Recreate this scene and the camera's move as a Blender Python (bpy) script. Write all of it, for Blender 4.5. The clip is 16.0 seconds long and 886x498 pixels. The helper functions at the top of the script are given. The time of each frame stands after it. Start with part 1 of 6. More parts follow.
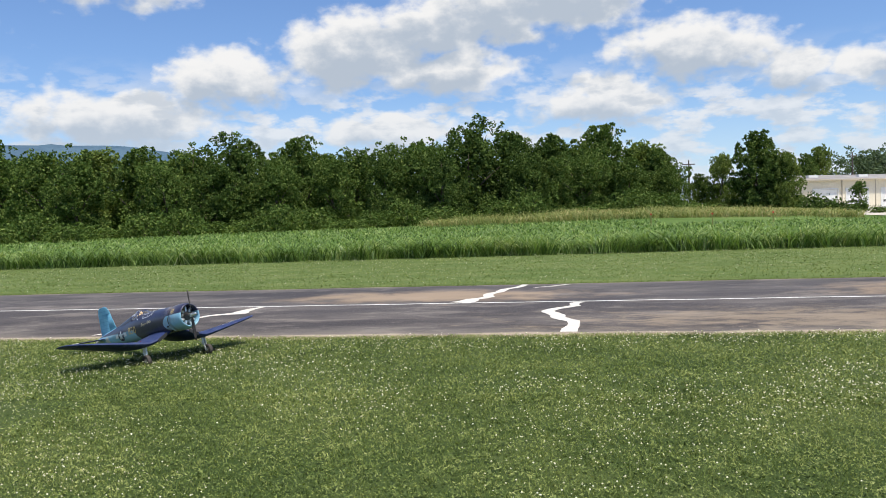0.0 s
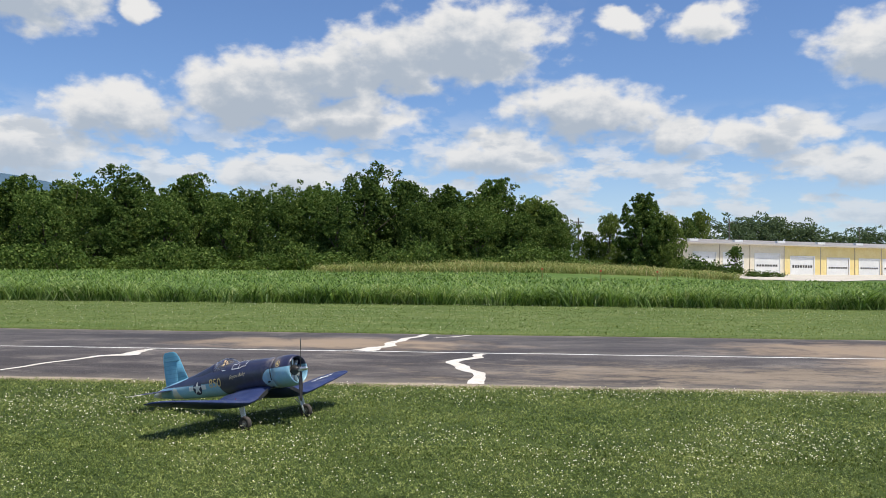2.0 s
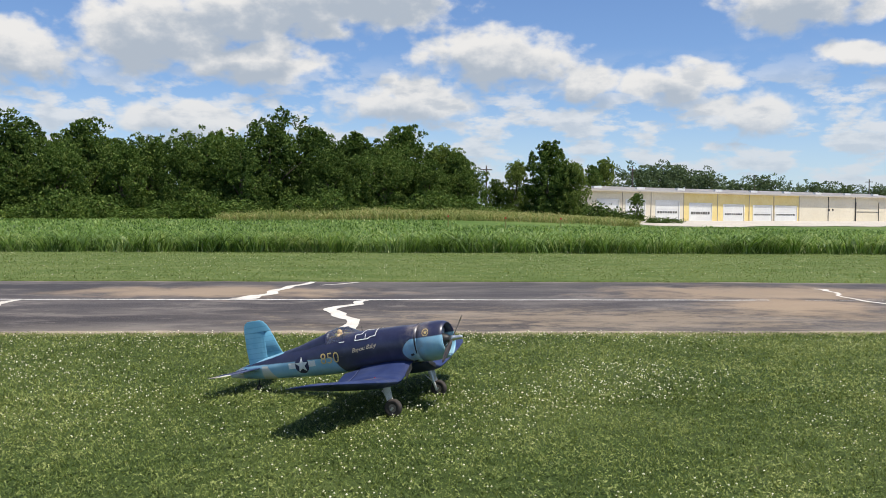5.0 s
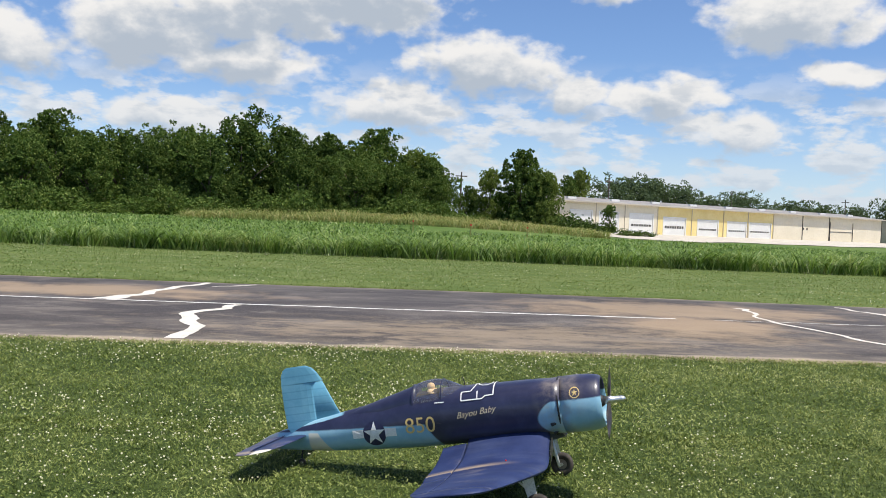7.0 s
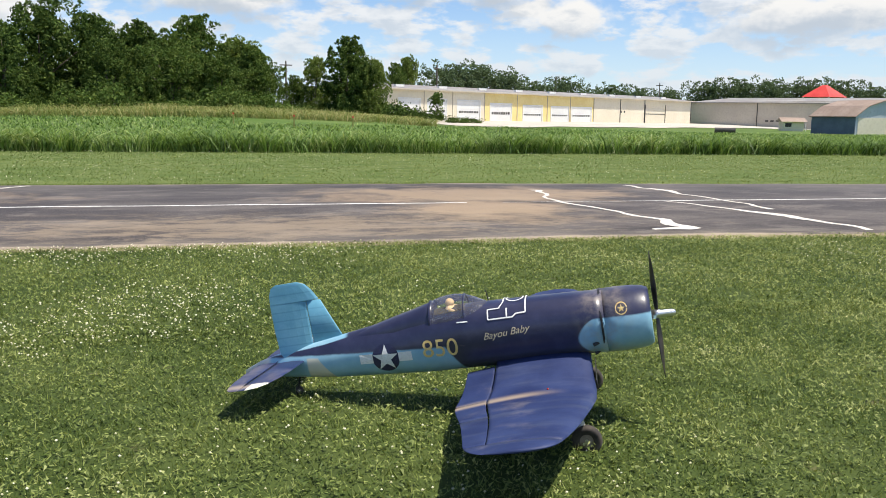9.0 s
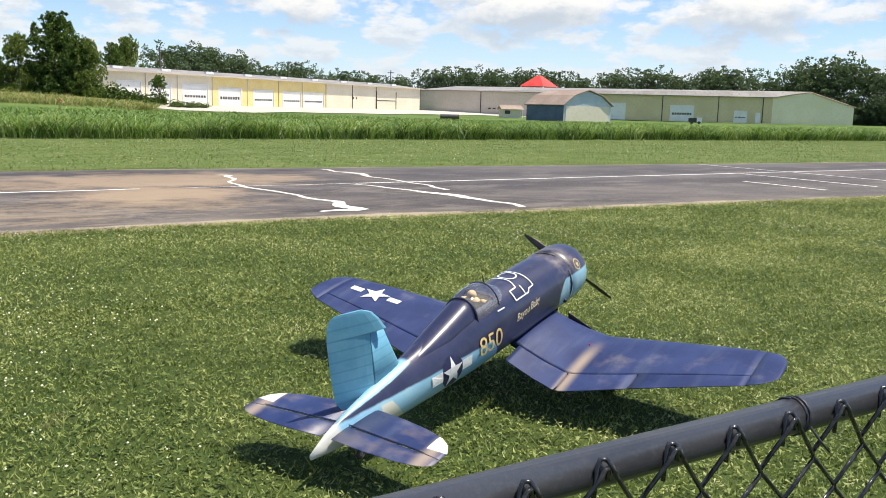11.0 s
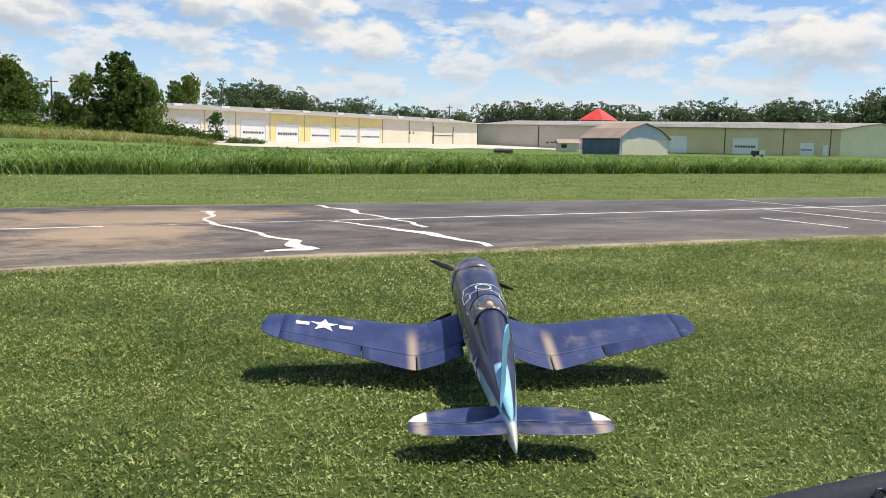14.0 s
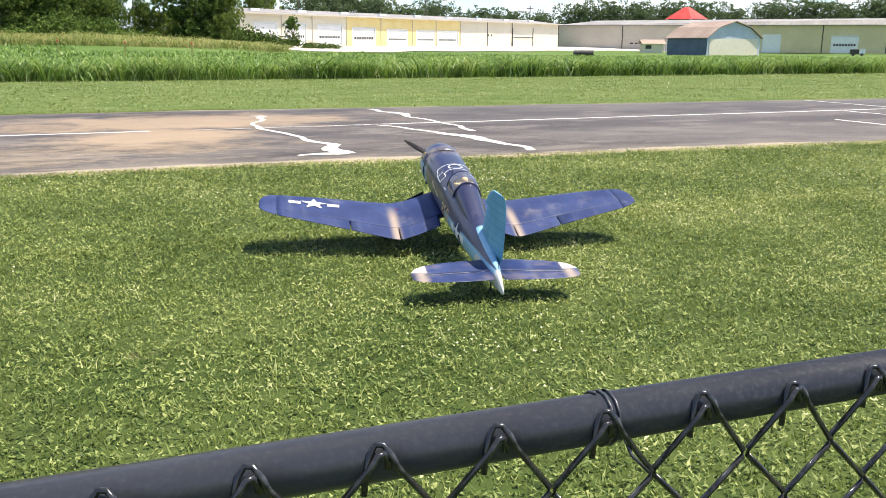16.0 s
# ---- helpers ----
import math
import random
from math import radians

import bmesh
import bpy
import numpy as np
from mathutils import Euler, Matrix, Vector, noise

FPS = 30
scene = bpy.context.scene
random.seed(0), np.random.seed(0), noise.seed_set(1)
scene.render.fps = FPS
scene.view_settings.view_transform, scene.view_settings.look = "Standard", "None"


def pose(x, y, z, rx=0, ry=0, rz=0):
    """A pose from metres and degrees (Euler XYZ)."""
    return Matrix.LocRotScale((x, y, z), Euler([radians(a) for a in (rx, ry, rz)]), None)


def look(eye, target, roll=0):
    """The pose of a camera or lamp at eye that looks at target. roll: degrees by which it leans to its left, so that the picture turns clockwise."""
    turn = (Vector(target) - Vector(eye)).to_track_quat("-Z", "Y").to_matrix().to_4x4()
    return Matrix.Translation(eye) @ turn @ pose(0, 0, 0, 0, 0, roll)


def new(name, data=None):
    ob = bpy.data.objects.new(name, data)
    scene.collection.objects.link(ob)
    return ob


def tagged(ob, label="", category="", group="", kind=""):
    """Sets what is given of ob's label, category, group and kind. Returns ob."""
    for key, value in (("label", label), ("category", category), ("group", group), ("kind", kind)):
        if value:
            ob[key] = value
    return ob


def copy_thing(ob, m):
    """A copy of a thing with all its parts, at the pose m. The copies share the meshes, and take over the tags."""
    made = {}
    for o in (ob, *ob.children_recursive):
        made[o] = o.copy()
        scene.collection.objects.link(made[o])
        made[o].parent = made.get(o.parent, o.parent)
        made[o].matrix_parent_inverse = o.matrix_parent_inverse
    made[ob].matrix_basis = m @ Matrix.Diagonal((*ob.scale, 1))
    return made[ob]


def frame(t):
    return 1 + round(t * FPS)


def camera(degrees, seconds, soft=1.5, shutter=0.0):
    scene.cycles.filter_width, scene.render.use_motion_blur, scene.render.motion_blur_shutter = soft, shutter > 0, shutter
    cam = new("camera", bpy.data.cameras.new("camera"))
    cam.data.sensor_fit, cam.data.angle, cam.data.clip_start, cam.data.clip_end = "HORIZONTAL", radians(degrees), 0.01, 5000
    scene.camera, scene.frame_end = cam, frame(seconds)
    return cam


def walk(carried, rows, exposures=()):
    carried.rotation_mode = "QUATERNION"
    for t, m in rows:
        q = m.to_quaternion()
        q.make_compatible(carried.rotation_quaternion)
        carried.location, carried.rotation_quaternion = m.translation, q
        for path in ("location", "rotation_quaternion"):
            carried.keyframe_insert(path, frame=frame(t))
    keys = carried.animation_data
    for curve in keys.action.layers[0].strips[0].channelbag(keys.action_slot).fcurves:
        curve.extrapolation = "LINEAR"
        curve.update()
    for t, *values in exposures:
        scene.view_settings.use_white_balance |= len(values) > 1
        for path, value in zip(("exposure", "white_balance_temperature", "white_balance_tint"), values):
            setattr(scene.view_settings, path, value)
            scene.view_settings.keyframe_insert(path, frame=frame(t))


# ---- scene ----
cam = camera(54.5, 16.0, 0.9)
PATH = [
    (0, (0.525, -2.881, 1.664), (0.1561, -0.9168, 1.5994), -2.01),
    (0.5, (0.363, -2.908, 1.696), (0.0234, -0.9370, 1.6943), -0.81),
    (1, (0.281, -2.849, 1.693), (0.0157, -0.8684, 1.7670), 0.75),
    (1.5, (0.262, -2.921, 1.720), (0.0331, -0.9364, 1.8095), 0.23),
    (2, (0.233, -2.846, 1.681), (0.1153, -0.8496, 1.7238), 0.53),
    (2.5, (0.220, -2.884, 1.659), (0.1982, -0.8843, 1.6759), 1.25),
    (3, (0.218, -2.913, 1.658), (0.2082, -0.9129, 1.6785), 1.07),
    (3.5, (0.223, -2.894, 1.651), (0.2659, -0.8946, 1.6512), 0.10),
    (4, (0.244, -2.869, 1.655), (0.3505, -0.8727, 1.6160), -0.42),
    (6.5, (2.307, -1.768, 1.612), (2.3544, 0.2297, 1.5252), 1.55),
    (7, (2.650, -1.496, 1.615), (2.7740, 0.4993, 1.5533), 2.34),
    (7.5, (2.949, -1.442, 1.580), (3.2360, 0.5372, 1.5366), 2.86),
    (8, (3.218, -1.277, 1.588), (3.6534, 0.6695, 1.4367), 0.67),
    (8.5, (3.376, -1.274, 1.606), (3.8527, 0.6537, 1.3694), 0.60),
    (9, (3.551, -1.261, 1.575), (4.0472, 0.6523, 1.2720), 0.89),
    (9.5, (3.757, -1.362, 1.606), (4.4548, 0.4845, 1.2835), 1.21),
    (10, (3.943, -1.560, 1.595), (4.8435, 0.2008, 1.2933), 2.08),
    (12.5, (5.789, -1.566, 1.473), (6.8660, 0.0868, 1.1385), 1.31),
    (13, (6.087, -1.561, 1.493), (7.1417, 0.1120, 1.2100), 1.17),
    (13.5, (6.308, -1.433, 1.474), (7.3318, 0.2678, 1.2393), 1.30),
    (14, (6.394, -1.546, 1.550), (7.3043, 0.2174, 1.3024), 1.05),
    (14.5, (6.593, -1.574, 1.513), (7.4030, 0.2315, 1.2210), 1.52),
    (15, (6.753, -1.603, 1.490), (7.6102, 0.1649, 1.1147), 0.98),
    (15.5, (6.917, -1.583, 1.476), (7.7160, 0.2001, 1.0434), 1.49),
    (16, (7.059, -1.555, 1.493), (7.7850, 0.2507, 1.0291), 0.29),
]
walk(cam, [(t, look(eye, target, roll)) for t, eye, target, roll in PATH],
     [(0, 0.20, 6550, 10), (1, 0.20, 6550, 10), (2, 0.05, 6550, 10), (4, 0.05, 6600, 10), (7, 0.15, 6650, 10), (8.5, 0.18, 6750, 10), (9.5, 0.42, 6850, 10), (12.5, 0.40, 6850, 10), (14.5, 0.22, 6900, 10), (15.3, 0.40, 6900, 10), (16, 0.82, 6900, 10)])

# ---- light ----
SUN_AZ, SUN_EL = 122.0, 68.0          # compass style: degrees clockwise from +y, and above the horizon
sun_dir = Vector((math.sin(radians(SUN_AZ)) * math.cos(radians(SUN_EL)), math.cos(radians(SUN_AZ)) * math.cos(radians(SUN_EL)), math.sin(radians(SUN_EL))))
sun_data = bpy.data.lights.new("sun", "SUN")
sun_data.energy, sun_data.angle, sun_data.color = 4.9, radians(0.53), (1.0, 0.95, 0.86)
sun = new("sun", sun_data)
sun.matrix_world = look(sun_dir * 60, (0, 0, 0))
scene.view_settings.exposure = 0.0


class Nodes:
    """A short way to wire shader nodes."""

    def __init__(self, tree):
        self.tree = tree
        tree.nodes.clear()

    def add(self, kind, ins=None, **props):
        n = self.tree.nodes.new(kind)
        for k, v in props.items():
            setattr(n, k, v)
        for k, v in (ins or {}).items():
            if isinstance(v, bpy.types.NodeSocket):
                self.tree.links.new(v, n.inputs[k])
            else:
                n.inputs[k].default_value = v
        return n

    def math(self, op, a, b=0.0, clamp=False):
        return self.add("ShaderNodeMath", {0: a, 1: b}, operation=op, use_clamp=clamp).outputs[0]

    def vec(self, op, a, b=(0, 0, 0), c=(0, 0, 0)):
        n = self.add("ShaderNodeVectorMath", {0: a, 1: b, 2: c}, operation=op)
        return n.outputs["Value"] if op in ("LENGTH", "DOT_PRODUCT", "DISTANCE") else n.outputs[0]

    def noise(self, vector, scale, detail=4.0, rough=0.55, distortion=0.0):
        return self.add("ShaderNodeTexNoise", {"Vector": vector, "Scale": scale, "Detail": detail, "Roughness": rough, "Distortion": distortion}).outputs

    def step(self, value, lo, hi, to0=0.0, to1=1.0):
        return self.add("ShaderNodeMapRange", {0: value, 1: lo, 2: hi, 3: to0, 4: to1}, interpolation_type="SMOOTHSTEP").outputs[0]

    def mix(self, fac, a, b, blend="MIX"):
        n = self.add("ShaderNodeMix", {0: fac, 6: a, 7: b}, data_type="RGBA", blend_type=blend)
        return n.outputs[2]


# ---- sky with fair-weather cumulus ----
world = bpy.data.worlds.new("sky")
scene.world = world
world.use_nodes = True
W = Nodes(world.node_tree)
sky = W.add("ShaderNodeTexSky", sky_type="NISHITA", sun_disc=False, sun_elevation=radians(SUN_EL), sun_rotation=radians(SUN_AZ), altitude=200, air_density=1.0, dust_density=0.3, ozone_density=3.0)
way = W.add("ShaderNodeTexCoord").outputs["Generated"]
sep = W.add("ShaderNodeSeparateXYZ", {0: way}).outputs
az = W.math("MULTIPLY", W.math("ARCTAN2", sep[0], sep[1]), 57.2958)
el = W.math("MULTIPLY", W.math("ARCSINE", sep[2]), 57.2958)
flat = W.add("ShaderNodeCombineXYZ", {0: az, 1: el, 2: 0.0}).outputs[0]
n_big = W.noise(W.vec("MULTIPLY", flat, (0.5, 0.8, 1)), 0.5, 4.0, 0.5)
warp = W.vec("MULTIPLY", W.vec("SUBTRACT", n_big["Color"], (0.5, 0.5, 0.5)), (5.5, 2.4, 0))
puff = W.noise(W.vec("MULTIPLY", flat, (0.5, 0.75, 1)), 1.0, 5.0, 0.5)["Fac"]
# azimuth, elevation, half width, half height of each cloud, in degrees
CLOUDS = [(-24, 9.6, 4.6, 1.7), (-16, 11.4, 5.4, 2.4), (-11, 12.5, 4.6, 2.0), (-10, 9.9, 5.5, 1.5), (-7, 13.6, 4.6, 2.4), (-1.5, 14.6, 6.2, 2.9),
          (5.8, 10.5, 6.0, 2.0), (0, 7.5, 5.0, 1.6), (8.5, 15.9, 2.6, 0.9), (13.7, 15.2, 2.4, 1.2), (-30.5, 16.6, 6.5, 3.0),
          (-22.8, 15.7, 1.6, 0.9), (25, 13.2, 5.0, 2.3), (11.6, 8.8, 3.0, 1.4), (17.6, 8.5, 3.4, 1.4), (22.5, 6.6, 3.4, 1.2),
          (-31, 7.0, 7.5, 1.9), (-14, 6.2, 5.5, 1.1), (28, 9.6, 2.8, 0.9), (37, 6.6, 6.5, 1.6), (50, 6.4, 6.0, 1.4), (-46, 11, 8, 3), (62, 10, 9, 3)]


def cloud_field(point):
    least = None
    for a, e, ra, re in CLOUDS:
        d = W.vec("LENGTH", W.vec("MULTIPLY_ADD", point, (1 / ra, 1 / re, 0), (-a / ra, -e / re, 0)))
        least = d if least is None else W.math("MINIMUM", least, d)
    return W.math("SUBTRACT", 1.0, least)


here = W.vec("ADD", flat, warp)
body = W.math("ADD", cloud_field(here), W.math("MULTIPLY", W.math("SUBTRACT", puff, 0.5), 1.5))
above = W.math("ADD", cloud_field(W.vec("ADD", here, (0.4, 1.25, 0))), W.math("MULTIPLY", W.math("SUBTRACT", W.noise(W.vec("MULTIPLY", W.vec("ADD", flat, (0.2, 0.8, 0)), (0.55, 0.8, 1)), 1.0, 6.0, 0.55)["Fac"], 0.5), 1.5))
# small hazy heaps low over the horizon, all the way round
low_n = W.noise(W.vec("MULTIPLY", flat, (0.30, 0.72, 1)), 1.0, 6.0, 0.55)["Fac"]
low = W.math("MULTIPLY", W.step(low_n, 0.44, 0.57), W.math("MULTIPLY", W.step(el, 0.5, 2.5), W.step(el, 11.0, 6.5)))
high = W.math("MULTIPLY", W.step(W.noise(W.vec("MULTIPLY", way, (3, 3, 5)), 1.2, 8.0, 0.6)["Fac"], 0.52, 0.66), W.step(el, 16.0, 24.0))
cover = W.math("MAXIMUM", W.step(body, -0.16, 0.38), W.math("MAXIMUM", W.math("MULTIPLY", low, 0.85), high))
low_up = W.noise(W.vec("MULTIPLY", W.vec("ADD", flat, (0.1, 0.6, 0)), (0.30, 0.72, 1)), 1.0, 6.0, 0.55)["Fac"]
shade = W.math("MAXIMUM", W.step(above, -0.15, 0.75), W.math("MULTIPLY", W.math("MULTIPLY", W.step(low_up, 0.48, 0.66), 0.7), W.step(el, 11.0, 8.0)))
white = W.mix(shade, (1.0, 1.0, 1.0, 1), (0.52, 0.60, 0.71, 1))
haze = W.step(el, 9.0, -1.0)
SKY_GAIN, CLOUD_GAIN = 0.105, 0.79
blue = W.mix(1.0, sky.outputs[0], (SKY_GAIN * 0.85, SKY_GAIN * 0.98, SKY_GAIN * 1.2, 1), "MULTIPLY")
blue = W.mix(W.math("MULTIPLY", haze, 0.5), blue, (0.60, 0.73, 0.88, 1))
cloud_light = W.mix(1.0, white, (CLOUD_GAIN, CLOUD_GAIN, CLOUD_GAIN, 1), "MULTIPLY")
cloud_light = W.mix(W.math("MULTIPLY", W.step(el, 10.0, 1.0), 0.65), cloud_light, (0.50, 0.59, 0.70, 1))
out = W.add("ShaderNodeBackground", {0: W.mix(cover, blue, cloud_light), 1: 1.0})
W.add("ShaderNodeOutputWorld", {0: out.outputs[0]})


# ---- materials ----
def material(name, build, rough=0.8, metallic=0.0, bump=0.0, bump_scale=40.0, spec=0.5, leafy=0.0, **more):
    m = bpy.data.materials.new(name)
    m.use_nodes = True
    N = Nodes(m.node_tree)
    pos = N.add("ShaderNodeTexCoord").outputs["Object"]
    colour = build(N, pos) if callable(build) else (*build, 1)
    ins = {"Base Color": colour, "Roughness": rough(N, pos) if callable(rough) else rough, "Metallic": metallic, "Specular IOR Level": spec}
    ins.update(more)
    if bump:
        h = N.noise(pos, bump_scale, 5.0, 0.6)["Fac"]
        ins["Normal"] = N.add("ShaderNodeBump", {"Height": h, "Strength": bump, "Distance": 0.02}).outputs[0]
    p = N.add("ShaderNodeBsdfPrincipled", ins)
    shader = p.outputs[0]
    if leafy:       # thin leaves let some light through
        shade_ = N.add("ShaderNodeBsdfTranslucent", {"Color": N.mix(1.0, colour, (1.25, 1.2, 0.8, 1), "MULTIPLY")})
        shader = N.add("ShaderNodeMixShader", {0: leafy, 1: shader, 2: shade_.outputs[0]}).outputs[0]
    N.add("ShaderNodeOutputMaterial", {0: shader})
    return m


def speckled(c1, c2, s1, s2=None, c3=None, lo=0.35, hi=0.65):
    """Two colours mixed by coarse noise, with finer grain of a third."""
    def build(N, pos):
        c = N.mix(N.step(N.noise(pos, s1)["Fac"], lo, hi), (*c1, 1), (*c2, 1))
        if s2:
            c = N.mix(N.step(N.noise(pos, s2, 5.0, 0.6)["Fac"], 0.45, 0.75), c, (*(c3 or c1), 1))
        return c
    return build


def by_island(ramp, s1=0.0, tuft=0.0):
    """A colour for each blade or leaf out of a ramp."""
    def build(N, pos):
        r = N.add("ShaderNodeNewGeometry").outputs["Random Per Island"]
        if s1:
            r = N.math("ADD", N.math("MULTIPLY", r, 1.0 - 0.24 - tuft), N.math("MULTIPLY", N.step(N.noise(pos, s1)["Fac"], 0.3, 0.7), 0.24))
        if tuft:
            r = N.math("ADD", r, N.math("MULTIPLY", N.step(N.noise(pos, 7.0, 5.0, 0.7)["Fac"], 0.34, 0.66), tuft))
        if tuft:       # the lawn grows drier and paler towards the far end
            east = N.add("ShaderNodeSeparateXYZ", {0: pos}).outputs[0]
            r = N.math("ADD", r, N.math("MULTIPLY", N.step(east, 2.0, 11.0), 0.105))
            r = N.math("SUBTRACT", r, 0.04)
        n = N.add("ShaderNodeValToRGB", {0: r})
        e = n.color_ramp.elements
        while len(e) < len(ramp):
            e.new(0.5)
        for k, (p, c) in enumerate(ramp):
            e[k].position, e[k].color = p, (*c, 1)
        return n.outputs[0]
    return build


def ground_colour(N, pos):
    """Mown turf with dry thatch, bare soil along the runway, and the rougher field past it."""
    xyz = N.add("ShaderNodeSeparateXYZ", {0: pos}).outputs
    turf = N.mix(N.step(N.noise(pos, 0.55, 5.0, 0.6)["Fac"], 0.35, 0.68), (0.038, 0.062, 0.012, 1), (0.070, 0.095, 0.024, 1))
    turf = N.mix(N.step(N.noise(pos, 9.0, 6.0, 0.7)["Fac"], 0.5, 0.75), turf, (0.020, 0.034, 0.008, 1))
    turf = N.mix(N.step(N.noise(pos, 2.3, 5.0, 0.65)["Fac"], 0.64, 0.78), turf, (0.17, 0.15, 0.075, 1))
    strip = N.mix(N.step(N.noise(N.vec("MULTIPLY", pos, (0.35, 0.8, 1)), 1.0, 6.0, 0.65)["Fac"], 0.36, 0.64), (0.082, 0.125, 0.028, 1), (0.135, 0.170, 0.052, 1))
    strip = N.mix(N.math("MULTIPLY", N.step(N.noise(N.vec("MULTIPLY", pos, (2.0, 1.2, 1)), 2.2, 7.0, 0.75)["Fac"], 0.50, 0.66), 0.7), strip, (0.055, 0.088, 0.018, 1))
    field = N.mix(N.step(N.noise(N.vec("MULTIPLY", pos, (0.05, 0.25, 1)), 1.0, 5.0, 0.6)["Fac"], 0.35, 0.65), (0.075, 0.135, 0.026, 1), (0.12, 0.175, 0.045, 1))
    c = N.mix(N.step(xyz[1], 13.8, 14.2), turf, strip)
    c = N.mix(N.step(xyz[1], 35.0, 37.0), c, field)
    ragged = N.math("MULTIPLY", N.math("SUBTRACT", N.noise(pos, 1.4, 6.0, 0.7)["Fac"], 0.5), 0.55)
    across = N.math("ADD", xyz[1], N.math("MULTIPLY", N.math("MAXIMUM", N.math("SUBTRACT", N.math("MINIMUM", xyz[0], 36.0), 9.0), 0.0), 0.067))
    verge = N.math("ABSOLUTE", N.math("SUBTRACT", N.math("ADD", across, ragged), 13.93))
    soil = N.math("MULTIPLY", N.step(verge, 4.84, 4.70), N.step(verge, 4.2, 4.5))
    return N.mix(N.math("MULTIPLY", soil, 0.85), c, (0.36, 0.285, 0.19, 1))


def asphalt_colour(N, pos):
    xyz = N.add("ShaderNodeSeparateXYZ", {0: pos}).outputs
    # broad worn areas, then blotches and scuffs in them
    worn = N.noise(N.vec("MULTIPLY", pos, (0.20, 0.42, 1)), 1.0, 5.0, 0.6, 0.4)["Fac"]
    blotch = N.noise(N.vec("MULTIPLY", pos, (0.55, 1.0, 1)), 1.0, 8.0, 0.72, 0.3)["Fac"]
    scuff = N.noise(N.vec("MULTIPLY", pos, (1.6, 3.6, 1)), 1.0, 8.0, 0.75)["Fac"]
    c = N.mix(N.step(worn, 0.36, 0.64), (0.048, 0.043, 0.046, 1), (0.112, 0.099, 0.094, 1))
    c = N.mix(N.math("MULTIPLY", N.step(blotch, 0.50, 0.64), 0.55), c, (0.205, 0.180, 0.160, 1))
    c = N.mix(N.math("MULTIPLY", N.step(blotch, 0.48, 0.36), 0.7), c, (0.040, 0.036, 0.040, 1))
    c = N.mix(N.math("MULTIPLY", N.step(scuff, 0.57, 0.72), 0.45), c, (0.30, 0.265, 0.225, 1))
    c = N.mix(N.math("MULTIPLY", N.step(xyz[0], 11.0, 19.0), 0.45), c, (0.135, 0.122, 0.118, 1))
    # the darker, newer mat of the wheel lines
    track = N.math("ADD", N.math("ABSOLUTE", N.math("SUBTRACT", N.math("ABSOLUTE", N.math("SUBTRACT", xyz[1], 13.7)), 1.2)), N.math("MULTIPLY", N.math("SUBTRACT", worn, 0.5), 3.0))
    c = N.mix(N.math("MULTIPLY", N.math("MULTIPLY", N.step(track, 1.1, 0.2), N.step(blotch, 0.60, 0.48)), 0.6), c, (0.058, 0.052, 0.054, 1))
    # silt washed over the low spots and along the verges
    spots = None
    for cx, cy, sx, sy in ((8.6, 15.6, 0.26, 0.50), (-3.2, 15.6, 0.28, 0.62), (8.0, 12.8, 0.55, 0.5)):
        d = N.vec("LENGTH", N.vec("MULTIPLY", N.vec("SUBTRACT", pos, (cx, cy, 0)), (sx, sy, 0)))
        spots = d if spots is None else N.math("MINIMUM", spots, d)
    wash = N.math("ADD", spots, N.math("MULTIPLY", N.math("SUBTRACT", N.noise(pos, 0.8, 8.0, 0.7, 0.3)["Fac"], 0.5), 2.4))
    c = N.mix(N.math("MULTIPLY", N.step(wash, 1.2, 0.35), 0.75), c, (0.36, 0.265, 0.175, 1))
    thin = N.vec("LENGTH", N.vec("MULTIPLY", N.vec("SUBTRACT", pos, (4.2, 10.9, 0)), (0.17, 0.55, 0)))
    thin = N.math("ADD", thin, N.math("MULTIPLY", N.math("SUBTRACT", N.noise(N.vec("MULTIPLY", pos, (0.8, 1.5, 1)), 1.3, 9.0, 0.78, 0.4)["Fac"], 0.5), 4.2))
    c = N.mix(N.math("MULTIPLY", N.step(thin, 1.0, 0.0), 0.6), c, (0.32, 0.25, 0.175, 1))
    ragged = N.math("MULTIPLY", N.math("SUBTRACT", N.noise(pos, 0.7, 6.0, 0.65)["Fac"], 0.5), 1.9)
    across = N.math("ADD", xyz[1], N.math("MULTIPLY", N.math("MAXIMUM", N.math("SUBTRACT", N.math("MINIMUM", xyz[0], 36.0), 9.0), 0.0), 0.067))
    edge = N.math("ADD", N.math("ABSOLUTE", N.math("SUBTRACT", across, 13.93)), ragged)
    c = N.mix(N.math("MULTIPLY", N.step(edge, 3.7, 4.9), 0.45), c, (0.25, 0.215, 0.175, 1))
    c = N.mix(N.math("MULTIPLY", N.step(N.math("ADD", edge, N.math("MULTIPLY", ragged, -0.75)), 4.42, 4.58), 0.8), c, (0.42, 0.345, 0.255, 1))
    grain = N.noise(pos, 60.0, 3.0, 0.7)["Fac"]
    return N.mix(N.math("MULTIPLY", N.step(grain, 0.45, 0.8), 0.30), c, (0.22, 0.205, 0.19, 1))


